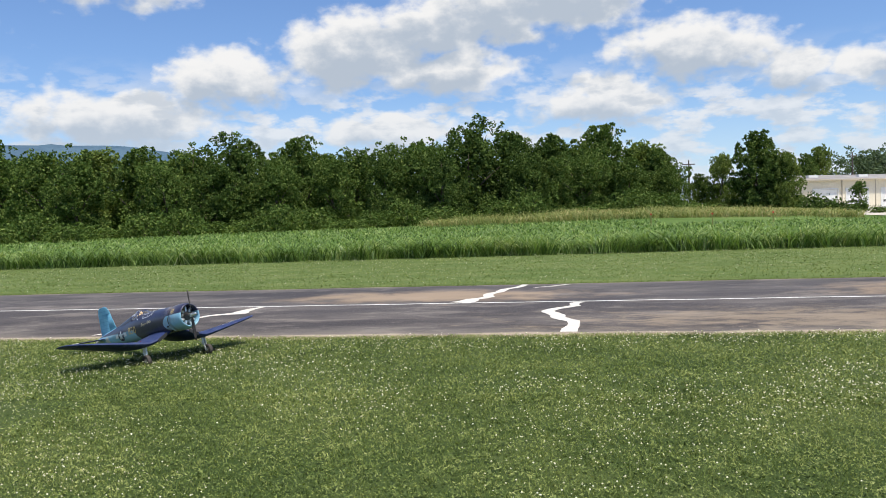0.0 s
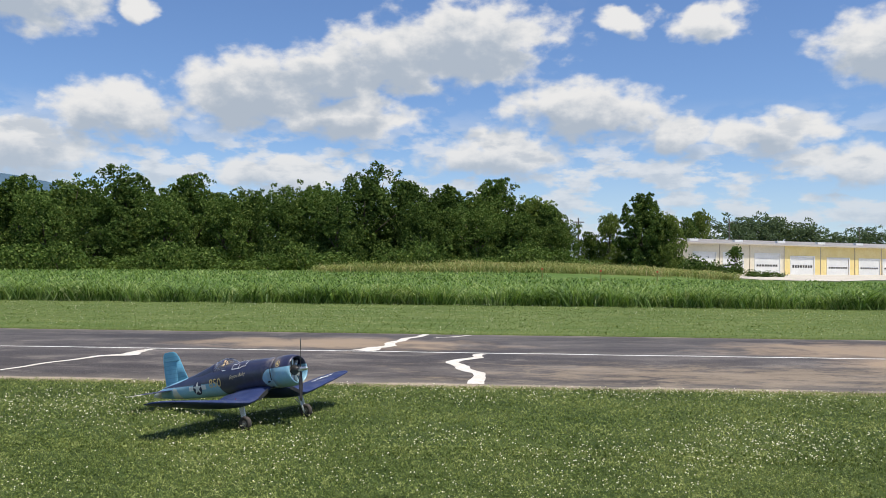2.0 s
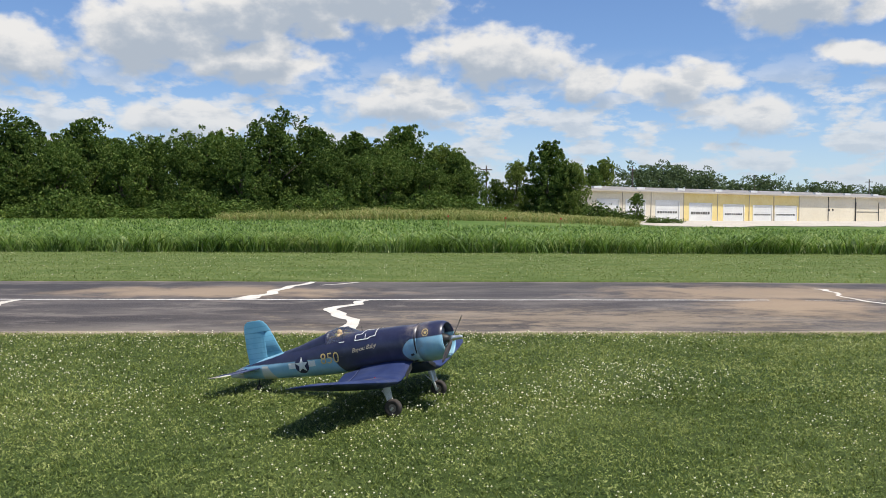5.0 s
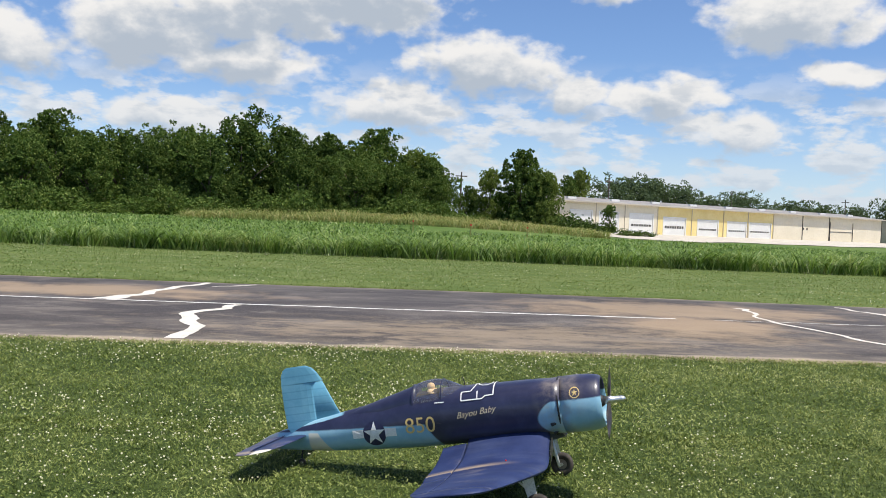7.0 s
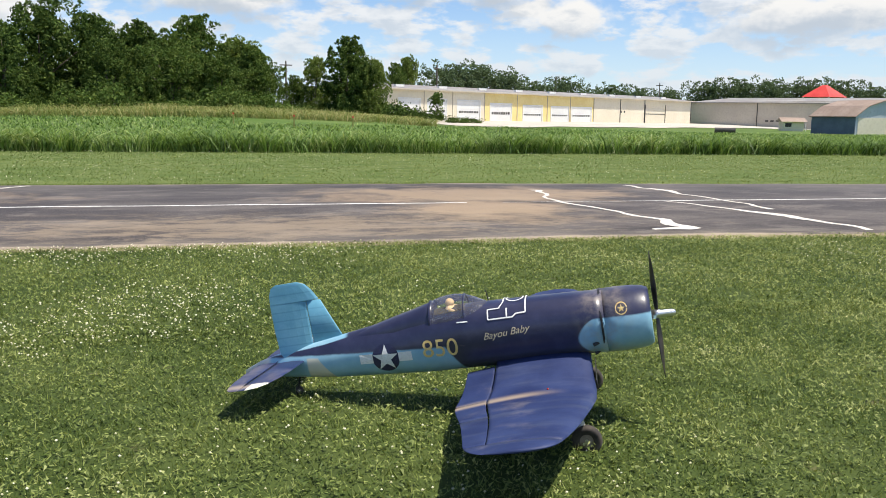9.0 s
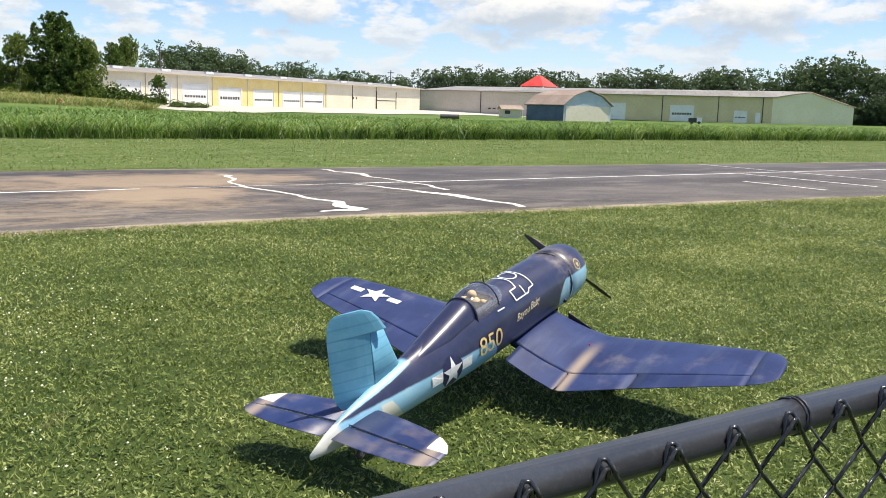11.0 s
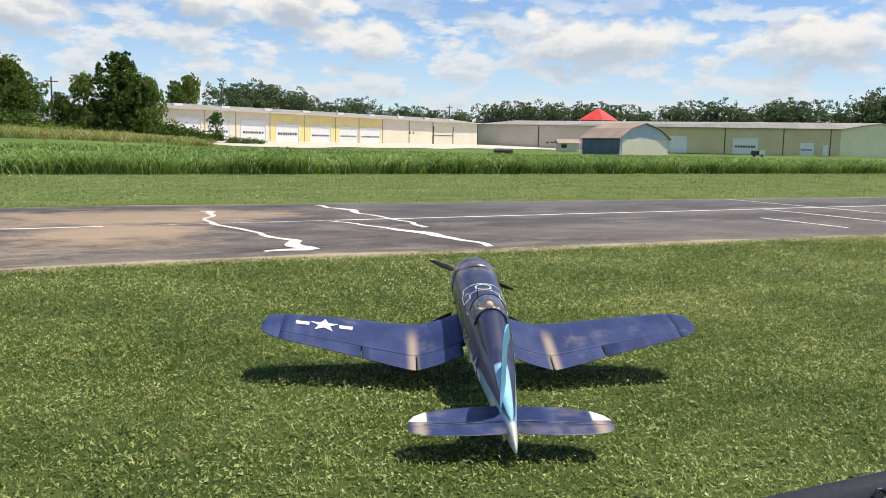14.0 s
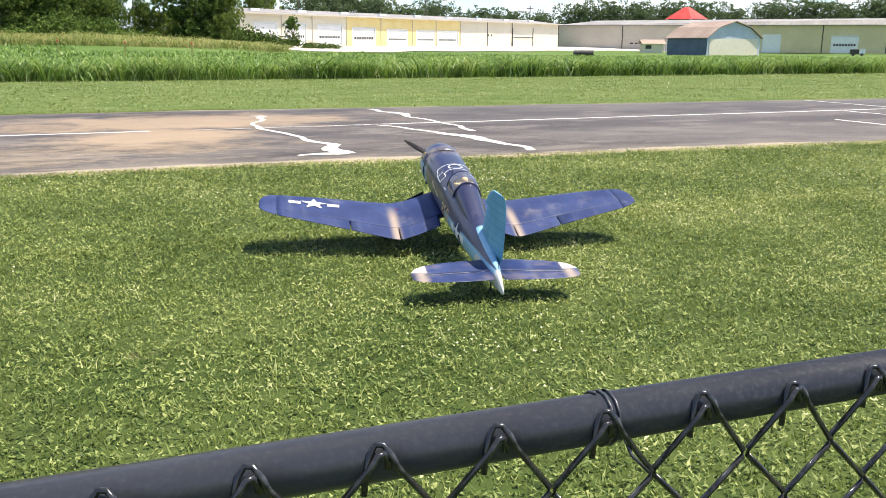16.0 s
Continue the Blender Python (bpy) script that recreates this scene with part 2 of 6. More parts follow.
M_ground = material("turf", ground_colour, 0.95, bump=0.7, bump_scale=14.0, spec=0.2)
M_asphalt = material("worn asphalt", asphalt_colour, 0.9, bump=0.35, bump_scale=55.0, spec=0.3)
M_filler = material("pale crack filler", speckled((0.62, 0.57, 0.50), (0.72, 0.68, 0.62), 3.0, 30.0, (0.46, 0.40, 0.33)), 0.9, bump=0.3)
M_line = material("worn white road paint", speckled((0.66, 0.64, 0.60), (0.76, 0.75, 0.72), 2.0, 12.0, (0.40, 0.37, 0.34)), 0.85)
M_blade = material("lawn blade", by_island([(0.0, (0.013, 0.028, 0.005)), (0.30, (0.093, 0.138, 0.029)), (0.62, (0.230, 0.275, 0.075)), (0.84, (0.395, 0.425, 0.16)), (1.0, (0.66, 0.62, 0.37))], 0.7, 0.26), 0.55, spec=0.25, leafy=0.25)
M_verge = material("verge grass blade", by_island([(0.0, (0.050, 0.085, 0.016)), (0.45, (0.115, 0.165, 0.038)), (0.85, (0.23, 0.275, 0.085)), (1.0, (0.42, 0.42, 0.20))], 0.25, 0.2), 0.6, spec=0.25, leafy=0.25)
M_clover = material("clover flower", by_island([(0.0, (0.46, 0.44, 0.26)), (1.0, (0.72, 0.70, 0.54))]), 0.9)
M_reed = material("tall grass blade", by_island([(0.0, (0.022, 0.055, 0.008)), (0.40, (0.105, 0.195, 0.036)), (0.75, (0.24, 0.355, 0.092)), (1.0, (0.44, 0.48, 0.23))], 0.35), 0.42, spec=0.45, leafy=0.35)
M_weed = material("dry weed", by_island([(0.0, (0.09, 0.15, 0.035)), (0.45, (0.22, 0.265, 0.075)), (0.8, (0.36, 0.34, 0.14)), (1.0, (0.48, 0.40, 0.22))], 0.12), 0.8, leafy=0.3)
M_bark = material("bark", speckled((0.09, 0.07, 0.05), (0.16, 0.13, 0.10), 6.0, 25.0, (0.05, 0.04, 0.03)), 0.95, bump=0.8, bump_scale=20.0)
LEAF = [("dark green leaves", (0.024, 0.050, 0.012), (0.064, 0.112, 0.026), (0.172, 0.232, 0.064)),
        ("mid green leaves", (0.033, 0.066, 0.013), (0.086, 0.145, 0.033), (0.215, 0.275, 0.078)),
        ("light green leaves", (0.085, 0.135, 0.028), (0.155, 0.215, 0.052), (0.25, 0.30, 0.09)),
        # last set: the haze of distance is mixed into the leaf colour
        ("far leaves with haze tint", (0.065, 0.10, 0.055), (0.105, 0.15, 0.078), (0.15, 0.20, 0.105))]
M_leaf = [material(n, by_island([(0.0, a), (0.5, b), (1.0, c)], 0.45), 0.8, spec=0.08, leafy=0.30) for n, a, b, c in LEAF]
# blue of the hill is aerial haze put into the base colour
M_hill = material("wooded hill in painted haze blue", speckled((0.070, 0.115, 0.165), (0.085, 0.14, 0.19), 0.012, 0.05, (0.055, 0.10, 0.14)), 1.0, spec=0.0)
M_metal_roof = material("weathered sheet roof", speckled((0.24, 0.22, 0.20), (0.33, 0.31, 0.285), 0.25, 2.0, (0.19, 0.175, 0.16)), 0.6)
M_cream = material("cream sheet wall", speckled((0.74, 0.67, 0.52), (0.80, 0.73, 0.58), 0.3, 3.0, (0.68, 0.61, 0.47)), 0.7)
M_yellow = material("yellow painted wall", speckled((0.82, 0.65, 0.27), (0.86, 0.71, 0.34), 0.5, 3.0, (0.76, 0.60, 0.26)), 0.7)
M_ochre = material("dull yellow sheet wall", speckled((0.62, 0.51, 0.29), (0.68, 0.57, 0.34), 0.3, 3.0, (0.56, 0.46, 0.27)), 0.7)
M_pale = material("pale yellow gable sheet", speckled((0.80, 0.73, 0.48), (0.84, 0.78, 0.55), 0.3, 3.0, (0.75, 0.68, 0.46)), 0.7)
M_white = material("white door paint", speckled((0.76, 0.76, 0.74), (0.82, 0.82, 0.80), 0.8, 5.0, (0.70, 0.69, 0.66)), 0.5)
M_grey_wall = material("taupe sheet wall", speckled((0.50, 0.44, 0.36), (0.56, 0.50, 0.41), 0.3, 3.0, (0.45, 0.39, 0.32)), 0.7)
M_blue_wall = material("slate blue sheet", speckled((0.055, 0.10, 0.16), (0.075, 0.13, 0.20), 0.6, 4.0, (0.05, 0.085, 0.13)), 0.6)
M_brown_roof = material("brown sheet roof", speckled((0.30, 0.22, 0.17), (0.38, 0.29, 0.23), 0.4, 3.0, (0.25, 0.18, 0.14)), 0.7)
M_gable = material("pale blue-grey gable sheet", speckled((0.46, 0.52, 0.58), (0.54, 0.60, 0.66), 0.5, 4.0, (0.40, 0.45, 0.50)), 0.6)
M_red = material("red sheet", speckled((0.62, 0.045, 0.035), (0.72, 0.07, 0.055), 0.4), 0.6)
M_dark = material("dark trim", speckled((0.035, 0.032, 0.03), (0.06, 0.055, 0.05), 2.0), 0.6)
M_pad = material("pale gravel", speckled((0.48, 0.43, 0.36), (0.58, 0.53, 0.45), 0.4, 5.0, (0.40, 0.36, 0.30)), 0.95)
M_pole = material("weathered pole", speckled((0.10, 0.08, 0.065), (0.16, 0.13, 0.11), 2.0), 0.9)


# ---- building blocks ----
def link(name, bm, mat, parent=None, label="", smooth=False, m=None):
    me = bpy.data.meshes.new(name)
    bm.to_mesh(me)
    bm.free()
    for k in (mat if isinstance(mat, (list, tuple)) else [mat]):
        me.materials.append(k)
    if smooth:
        me.polygons.foreach_set("use_smooth", [True] * len(me.polygons))
    ob = new(name, me)
    if parent:
        ob.parent = parent
    if m is not None:
        ob.matrix_basis = m
    if label:
        tagged(ob, label)
    return ob


def part(name, bm, mat, parent, label="", smooth=False, m=None):
    return link(name, bm, mat, parent, label, smooth, m)


def add_box(bm, x0, x1, y0, y1, z0, z1, bevel=0.0):
    r = bmesh.ops.create_cube(bm, size=1.0, matrix=Matrix.Translation(((x0 + x1) / 2, (y0 + y1) / 2, (z0 + z1) / 2)) @ Matrix.Diagonal((x1 - x0, y1 - y0, z1 - z0, 1)))
    if bevel:
        edges = list({e for v in r["verts"] for e in v.link_edges})
        bmesh.ops.bevel(bm, geom=edges, offset=bevel, segments=2, affect="EDGES")
    return bm


def box(x0, x1, y0, y1, z0, z1, bevel=0.0):
    return add_box(bmesh.new(), x0, x1, y0, y1, z0, z1, bevel)


def add_tube(bm, points, radii, sides=8, cap=True):
    """A round bar along points, with a radius at each."""
    rings = []
    pts = [Vector(p) for p in points]
    for k, p in enumerate(pts):
        d = (pts[min(k + 1, len(pts) - 1)] - pts[max(k - 1, 0)]).normalized()
        q = d.to_track_quat("Z", "Y")
        rings.append([bm.verts.new(p + q @ Vector((math.cos(a) * radii[k], math.sin(a) * radii[k], 0))) for a in (2 * math.pi * i / sides for i in range(sides))])
    for a, b in zip(rings, rings[1:]):
        for i in range(sides):
            bm.faces.new((a[i], a[(i + 1) % sides], b[(i + 1) % sides], b[i]))
    if cap:
        bm.faces.new(rings[0][::-1])
        bm.faces.new(rings[-1])
    return bm


def tube(points, radii, sides=8):
    if not isinstance(radii, (list, tuple)):
        radii = [radii] * len(points)
    return add_tube(bmesh.new(), points, radii, sides)


def loft(rings, close=True, caps=True):
    bm = bmesh.new()
    vs = [[bm.verts.new(p) for p in r] for r in rings]
    n = len(vs[0])
    for a, b in zip(vs, vs[1:]):
        for i in range(n if close else n - 1):
            bm.faces.new((a[i], a[(i + 1) % n], b[(i + 1) % n], b[i]))
    if caps and close:
        bm.faces.new(vs[0][::-1])
        bm.faces.new(vs[-1])
    bmesh.ops.recalc_face_normals(bm, faces=bm.faces)
    return bm


def fast_mesh(name, verts, faces, mat, parent=None, label=""):
    """One mesh out of numpy arrays of corners and triangles."""
    me = bpy.data.meshes.new(name)
    n = len(faces)
    me.vertices.add(len(verts))
    me.vertices.foreach_set("co", np.ascontiguousarray(verts, np.float32).ravel())
    me.loops.add(n * 3)
    me.loops.foreach_set("vertex_index", np.ascontiguousarray(faces, np.int32).ravel())
    me.polygons.add(n)
    me.polygons.foreach_set("loop_start", np.arange(0, n * 3, 3, dtype=np.int32))
    me.update(calc_edges=True)
    me.materials.append(mat)
    ob = new(name, me)
    if parent:
        ob.parent = parent
    if label:
        tagged(ob, label)
    return ob


def ease(v, a, b):
    u = np.clip((np.asarray(v, float) - a) / (b - a), 0, 1)
    return u * u * (3 - 2 * u)


def land(x, y):
    """Height of the ground: flat about the runway, rising gently to the woods and the sheds."""
    x, y = np.asarray(x, float), np.asarray(y, float)
    away = (x - 24.0) * 0.482 - (y - 114.8) * 0.876          # metres before the shed row's front
    side = ease(x, 2, 28)
    rise = ((1 - side) * 1.1 * ease(y, 42, 108) + side * 1.05 * ease(away, 42, -2)) * (1 - 0.85 * ease(x - 0.25 * (y - 100), 75, 125))
    bank = 0.6 * np.exp(-((x - 3) / 17) ** 2 - ((y - 100) / 8) ** 2)
    return rise + bank


# ---- ground, runway ----
def build_ground():
    xs = np.concatenate([np.linspace(-3200, -260, 8), np.linspace(-240, 280, 105), np.linspace(320, 3200, 8)])
    ys = np.concatenate([np.linspace(-600, -40, 6), np.linspace(-30, 240, 109), np.linspace(280, 3600, 9)])
    gx, gy = np.meshgrid(xs, ys)
    v = np.stack([gx, gy, land(gx, gy)], -1).reshape(-1, 3)
    w = len(xs)
    i = (np.arange(len(ys) - 1)[:, None] * w + np.arange(w - 1)).ravel()
    f = np.concatenate([np.stack([i, i + 1, i + w + 1], 1), np.stack([i, i + w + 1, i + w], 1)])
    ob = fast_mesh("ground", v, f, M_ground)
    ob.data.polygons.foreach_set("use_smooth", [True] * len(f))
    tagged(ob, "mown green turf with clover and dry thatch", "grass", kind="structure")


NEAR, FAR, MIDLINE = 9.36, 18.5, 13.82


def drift(x):
    """How far the asphalt's edges draw in towards its far end."""
    return np.clip(np.asarray(x, float) - 9.0, 0.0, 27.0)


def near_edge(x):
    return NEAR - 0.060 * drift(x)


def far_edge(x):
    return FAR - 0.075 * drift(x)


def on_lawn(x, y, r):
    return y < near_edge(x) - 0.10


def on_verge(x, y, r):
    return y > far_edge(x) + 0.06




def build_runway():
    xs = np.arange(-90, 130.1, 0.25)
    n1 = np.array([noise.noise((x * 0.7, 0.0, 0.0)) * 0.10 + noise.noise((x * 3.1, 5.0, 0.0)) * 0.07 for x in xs])
    n2 = np.array([noise.noise((x * 0.6, 9.0, 0.0)) * 0.14 + noise.noise((x * 2.7, 3.0, 0.0)) * 0.08 for x in xs])
    rows = [np.stack([xs, near_edge(xs) + n1, np.full_like(xs, -0.02)], 1), np.stack([xs, near_edge(xs) + 0.03 + n1, np.full_like(xs, 0.022)], 1),
            np.stack([xs, np.full_like(xs, MIDLINE), np.full_like(xs, 0.03)], 1),
            np.stack([xs, far_edge(xs) - 0.03 + n2, np.full_like(xs, 0.022)], 1), np.stack([xs, far_edge(xs) + n2, np.full_like(xs, -0.02)], 1)]
    v, w = np.concatenate(rows), len(xs)
    i = (np.arange(4)[:, None] * w + np.arange(w - 1)).ravel()
    f = np.concatenate([np.stack([i, i + 1, i + w + 1], 1), np.stack([i, i + w + 1, i + w], 1)])
    tagged(fast_mesh("runway", v, f, M_asphalt), "narrow worn grey asphalt runway with silt stains", "runway", kind="structure")


def top_z(y):
    return 0.022 + 0.008 * (1 - abs(y - MIDLINE) / 4.6)


def ribbon(name, points, widths, mat, label, category, rough_edge=0.0, sub=10):
    """A painted or filled strip that lies on the asphalt."""
    pts = []
    for k in range(len(points) - 1):
        for s in range(sub):
            u = s / sub
            a, b = Vector((*points[k], widths[k])), Vector((*points[k + 1], widths[k + 1]))
            pts.append(a.lerp(b, u))
    pts.append(Vector((*points[-1], widths[-1])))
    bm = bmesh.new()
    rows = []
    for k, p in enumerate(pts):
        d = pts[min(k + 1, len(pts) - 1)] - pts[max(k - 1, 0)]
        nrm = Vector((-d.y, d.x)).normalized()
        j = rough_edge * (1.2 * noise.noise((k * 0.17, p.x * 0.3, p.y * 0.3)) + 0.35 * noise.noise((k * 0.55, p.x, p.y)))
        c = Vector((p.x, p.y)) + nrm * j * 1.2
        w1, w2 = p.z / 2 * (1 + 2.2 * rough_edge * noise.noise((k * 0.4, 7, p.y * 0.5))), p.z / 2 * (1 + 2.2 * rough_edge * noise.noise((k * 0.36, 2, p.x * 0.5)))
        a, b = c + nrm * w1, c - nrm * w2
        rows.append((bm.verts.new((a.x, a.y, top_z(a.y) + 0.006)), bm.verts.new((b.x, b.y, top_z(b.y) + 0.006))))
    for (a, b), (c, d) in zip(rows, rows[1:]):
        bm.faces.new((a, b, d, c))
    return tagged(link(name, bm, mat), label, category, kind="structure")


def build_markings():
    paint = "thin worn white painted line on the asphalt"
    ribbon("centre_line", [(-90, MIDLINE), (7.9, MIDLINE)], [0.11, 0.11], M_line, "worn white painted centre line on the asphalt", "road marking", 0.03, 400)
    ribbon("centre_line", [(8.6, MIDLINE), (12.0, MIDLINE + 0.03)], [0.03, 0.05], M_line, paint, "road marking", 0.03, 30)
    ribbon("centre_line", [(12.0, MIDLINE), (130, MIDLINE)], [0.11, 0.11], M_line, "worn white painted centre line on the asphalt", "road marking", 0.03, 400)
    for pts in ([(25.3, 17.1), (25.3, 9.8)], [(23.2, 13.7), (23.2, 9.9)], [(21.1, 11.9), (21.1, 9.7)], [(34.6, 16.4), (35.2, 9.8)]):
        ribbon("cross_line", pts, [0.10, 0.10], M_line, paint, "road marking", 0.03, 30)
    fill = "jagged band of pale filler over a crack in the asphalt"
    for pts, w in (([(0.05, 13.7), (-0.12, 13.0), (-0.42, 12.2), (-0.2, 11.3), (0.02, 10.4), (0.0, 9.45)], [0.16, 0.2, 0.22, 0.26, 0.18, 0.26]),
                   ([(-2.35, 13.95), (-2.0, 14.8), (-1.95, 15.9), (-1.7, 17.2), (-1.45, 18.35)], [0.5, 0.26, 0.22, 0.2, 0.16]),
                   ([(-1.15, 17.3), (-0.7, 17.7), (-0.35, 18.25)], [0.06, 0.16, 0.1]),
                   ([(-7.55, 9.6), (-7.25, 10.8), (-6.85, 12.1), (-6.45, 12.6), (-6.4, 13.7)], [0.08, 0.10, 0.14, 0.36, 0.12]),
                   ([(10.15, 16.5), (10.2, 15.9), (9.85, 14.8), (9.75, 13.7), (10.05, 12.0), (10.25, 10.9), (10.2, 10.0), (9.55, 9.85)], [0.22, 0.12, 0.07, 0.12, 0.10, 0.18, 0.32, 0.08]),
                   ([(12.9, 17.65), (13.0, 16.8), (13.24, 16.1), (13.02, 15.2), (13.25, 13.2), (13.15, 12.15)], [0.13, 0.13, 0.24, 0.10, 0.10, 0.13]),
                   ([(11.85, 13.7), (12.4, 12.3), (12.7, 11.3), (12.8, 10.3), (12.84, 9.35)], [0.08, 0.13, 0.3, 0.16, 0.13])):
        ribbon("crack_filler", pts, w, M_filler, fill, "crack filler", 0.09, 9)


def blades(n, xr, yr, h, w, lean, seed, keep=None, segs=1):
    """n grass blades over a rectangle: verts and triangles."""
    g = np.random.default_rng(seed)
    x, y = g.uniform(*xr, n), g.uniform(*yr, n)
    if keep is not None:
        k = keep(x, y, g.random(n))
        x, y = x[k], y[k]
    n = len(x)
    a, b = g.uniform(0, 2 * np.pi, n), g.uniform(0, 2 * np.pi, n)
    hh, ww, ll = g.uniform(*h, n), g.uniform(*w, n), g.uniform(*lean, n)
    z = land(x, y)
    dx, dy, lx, ly = np.cos(a) * ww / 2, np.sin(a) * ww / 2, np.cos(b) * ll * hh, np.sin(b) * ll * hh
    base = [np.stack([x - dx, y - dy, z - 0.01], 1), np.stack([x + dx, y + dy, z - 0.01], 1)]
    if segs == 1:
        v = np.stack([*base, np.stack([x + lx, y + ly, z + hh], 1)], 1).reshape(-1, 3)
        return v, np.arange(3 * n).reshape(-1, 3)
    mid = [np.stack([x - dx * 1.1 + lx * .3, y - dy * 1.1 + ly * .3, z + hh * .62], 1), np.stack([x + dx * 1.1 + lx * .3, y + dy * 1.1 + ly * .3, z + hh * .62], 1)]
    top = [np.stack([x - dx * .7 + lx * .75, y - dy * .7 + ly * .75, z + hh * .95], 1), np.stack([x + dx * .7 + lx * .75, y + dy * .7 + ly * .75, z + hh * .95], 1)]
    tip = [np.stack([x + lx * 1.35, y + ly * 1.35, z + hh * (1.02 - 0.25 * ll)], 1)]
    v = np.stack([*base, *mid, *top, *tip], 1).reshape(-1, 3)
    t = np.array([[0, 1, 3], [0, 3, 2], [2, 3, 5], [2, 5, 4], [4, 5, 6]])
    return v, (np.arange(n)[:, None, None] * 7 + t).reshape(-1, 3)


def clumpy(scale, cut, seed):
    def keep(x, y, r):
        f = np.array([noise.noise((a * scale, b * scale * 1.6, seed)) for a, b in zip(x, y)])
        return f + 0.5 * (r - 0.5) > cut
    return keep


def leaflets(n, xr, yr, z, size, seed, keep=None):
    """n small broad leaves, clover and blade tips, lying at all angles in the sward: verts and triangles."""
    g = np.random.default_rng(seed)
    x, y = g.uniform(*xr, n), g.uniform(*yr, n)
    if keep is not None:
        k = keep(x, y, g.random(n))
        x, y = x[k], y[k]
    n = len(x)
    a = g.uniform(0, 2 * np.pi, n)
    s = g.uniform(*size, n)[:, None]
    dip = g.uniform(-0.75, 0.75, (n, 2))
    u = np.stack([np.cos(a), np.sin(a), dip[:, 0]], 1) * s
    v = np.stack([-np.sin(a), np.cos(a), dip[:, 1]], 1) * s * g.uniform(0.25, 0.6, n)[:, None]
    c = np.stack([x, y, g.uniform(*z, n)], 1)
    return np.stack([c - u * 0.5, c + u * 0.45 + v * 0.5, c + u * 0.45 - v * 0.5], 1).reshape(-1, 3), np.arange(3 * n).reshape(-1, 3)


def joined(name, runs, mat, label, category):
    off, vs, fs = 0, [], []
    for v, f in runs:
        vs.append(v), fs.append(f + off)
        off += len(v)
    tagged(fast_mesh(name, np.concatenate(vs), np.concatenate(fs), mat), label, category, kind="stuff")


def build_grass():
    joined("lawn_grass", [
        blades(120000, (-4.5, 14.5), (-0.9, 5.2), (0.010, 0.034), (0.005, 0.010), (0.3, 1.5), 1),
        blades(150000, (-4.5, 14.5), (-0.9, 5.2), (0.022, 0.055), (0.005, 0.011), (0.3, 1.3), 7, clumpy(5.0, 0.02, 1.0)),
        leaflets(200000, (-4.5, 14.5), (-0.9, 5.2), (0.004, 0.024), (0.014, 0.030), 17),
        leaflets(190000, (-4.5, 14.5), (-0.9, 5.2), (0.020, 0.048), (0.012, 0.030), 27, clumpy(7.0, 0.04, 3.0)),
        blades(90000, (-10, 30), (4.8, NEAR - 0.1), (0.010, 0.035), (0.008, 0.016), (0.3, 1.4), 2, on_lawn),
        blades(110000, (-10, 30), (4.8, NEAR - 0.1), (0.025, 0.060), (0.008, 0.016), (0.3, 1.3), 10, lambda x, y, r: clumpy(3.4, 0.02, 5.0)(x, y, r) & on_lawn(x, y, r)),
        leaflets(150000, (-10, 30), (4.8, NEAR - 0.12), (0.006, 0.030), (0.018, 0.038), 18, on_lawn),
        leaflets(130000, (-10, 30), (4.8, NEAR - 0.12), (0.024, 0.055), (0.016, 0.036), 28, lambda x, y, r: clumpy(4.5, 0.04, 7.0)(x, y, r) & on_lawn(x, y, r)),
        leaflets(80000, (14, 34), (-0.9, 5.2), (0.006, 0.045), (0.014, 0.034), 4),
        leaflets(80000, (-6, 16), (-5.0, -0.9), (0.006, 0.045), (0.016, 0.036), 9),
        leaflets(50000, (-12, -4), (-0.9, 5.2), (0.006, 0.045), (0.014, 0.034), 8),
        blades(9000, (-12, 10), (NEAR - 0.30, NEAR + 0.02), (0.015, 0.045), (0.005, 0.010), (0.3, 1.4), 3)],
        M_blade, "short mown green lawn grass and clover with dry blades", "grass")
    joined("verge_grass", [
        leaflets(125000, (-34, 62), (16.3, 36), (0.01, 0.07), (0.035, 0.085), 5, lambda x, y, r: clumpy(1.6, -0.05, 2.0)(x, y, r) & on_verge(x, y, r)),
        blades(66000, (-34, 62), (16.3, 36), (0.03, 0.07), (0.010, 0.022), (0.3, 1.3), 25, on_verge),
        blades(9000, (-30, 10), (FAR - 0.02, FAR + 0.3), (0.02, 0.07), (0.008, 0.016), (0.3, 1.2), 6)],
        M_verge, "mown grass strip between the runway and the field", "grass")
    # white clover heads
    g = np.random.default_rng(9)
    n = 42000
    x, y = g.uniform(-10, 20, n), g.uniform(-0.6, NEAR - 0.1, n)
    keep = np.array([noise.noise((a * 0.5, b * 0.5, 3.0)) for a, b in zip(x, y)]) + g.uniform(-0.4, 0.4, n) > 0.08 + 0.54 * ease(x, 3.5, 7.5)
    keep &= y < near_edge(x) - 0.1
    x, y = x[keep], y[keep]
    n = len(x)
    x2, y2 = g.uniform(-30, 50, 3500), g.uniform(FAR + 0.3, 35, 3500)
    x, y = np.concatenate([x, x2]), np.concatenate([y, y2])
    r = np.concatenate([g.uniform(0.004, 0.0085, n) * (1 + 0.3 * ease(y[:n], 3.0, 7.0)), g.uniform(0.009, 0.016, 3500)])
    z = np.concatenate([g.uniform(0.03, 0.06, n), g.uniform(0.06, 0.10, 3500)])
    o = np.array([[1, 0, 0], [-1, 0, 0], [0, 1, 0], [0, -1, 0], [0, 0, 0.9], [0, 0, -0.9]])
    v = (np.stack([x, y, z], 1)[:, None] + o * r[:, None, None]).reshape(-1, 3)
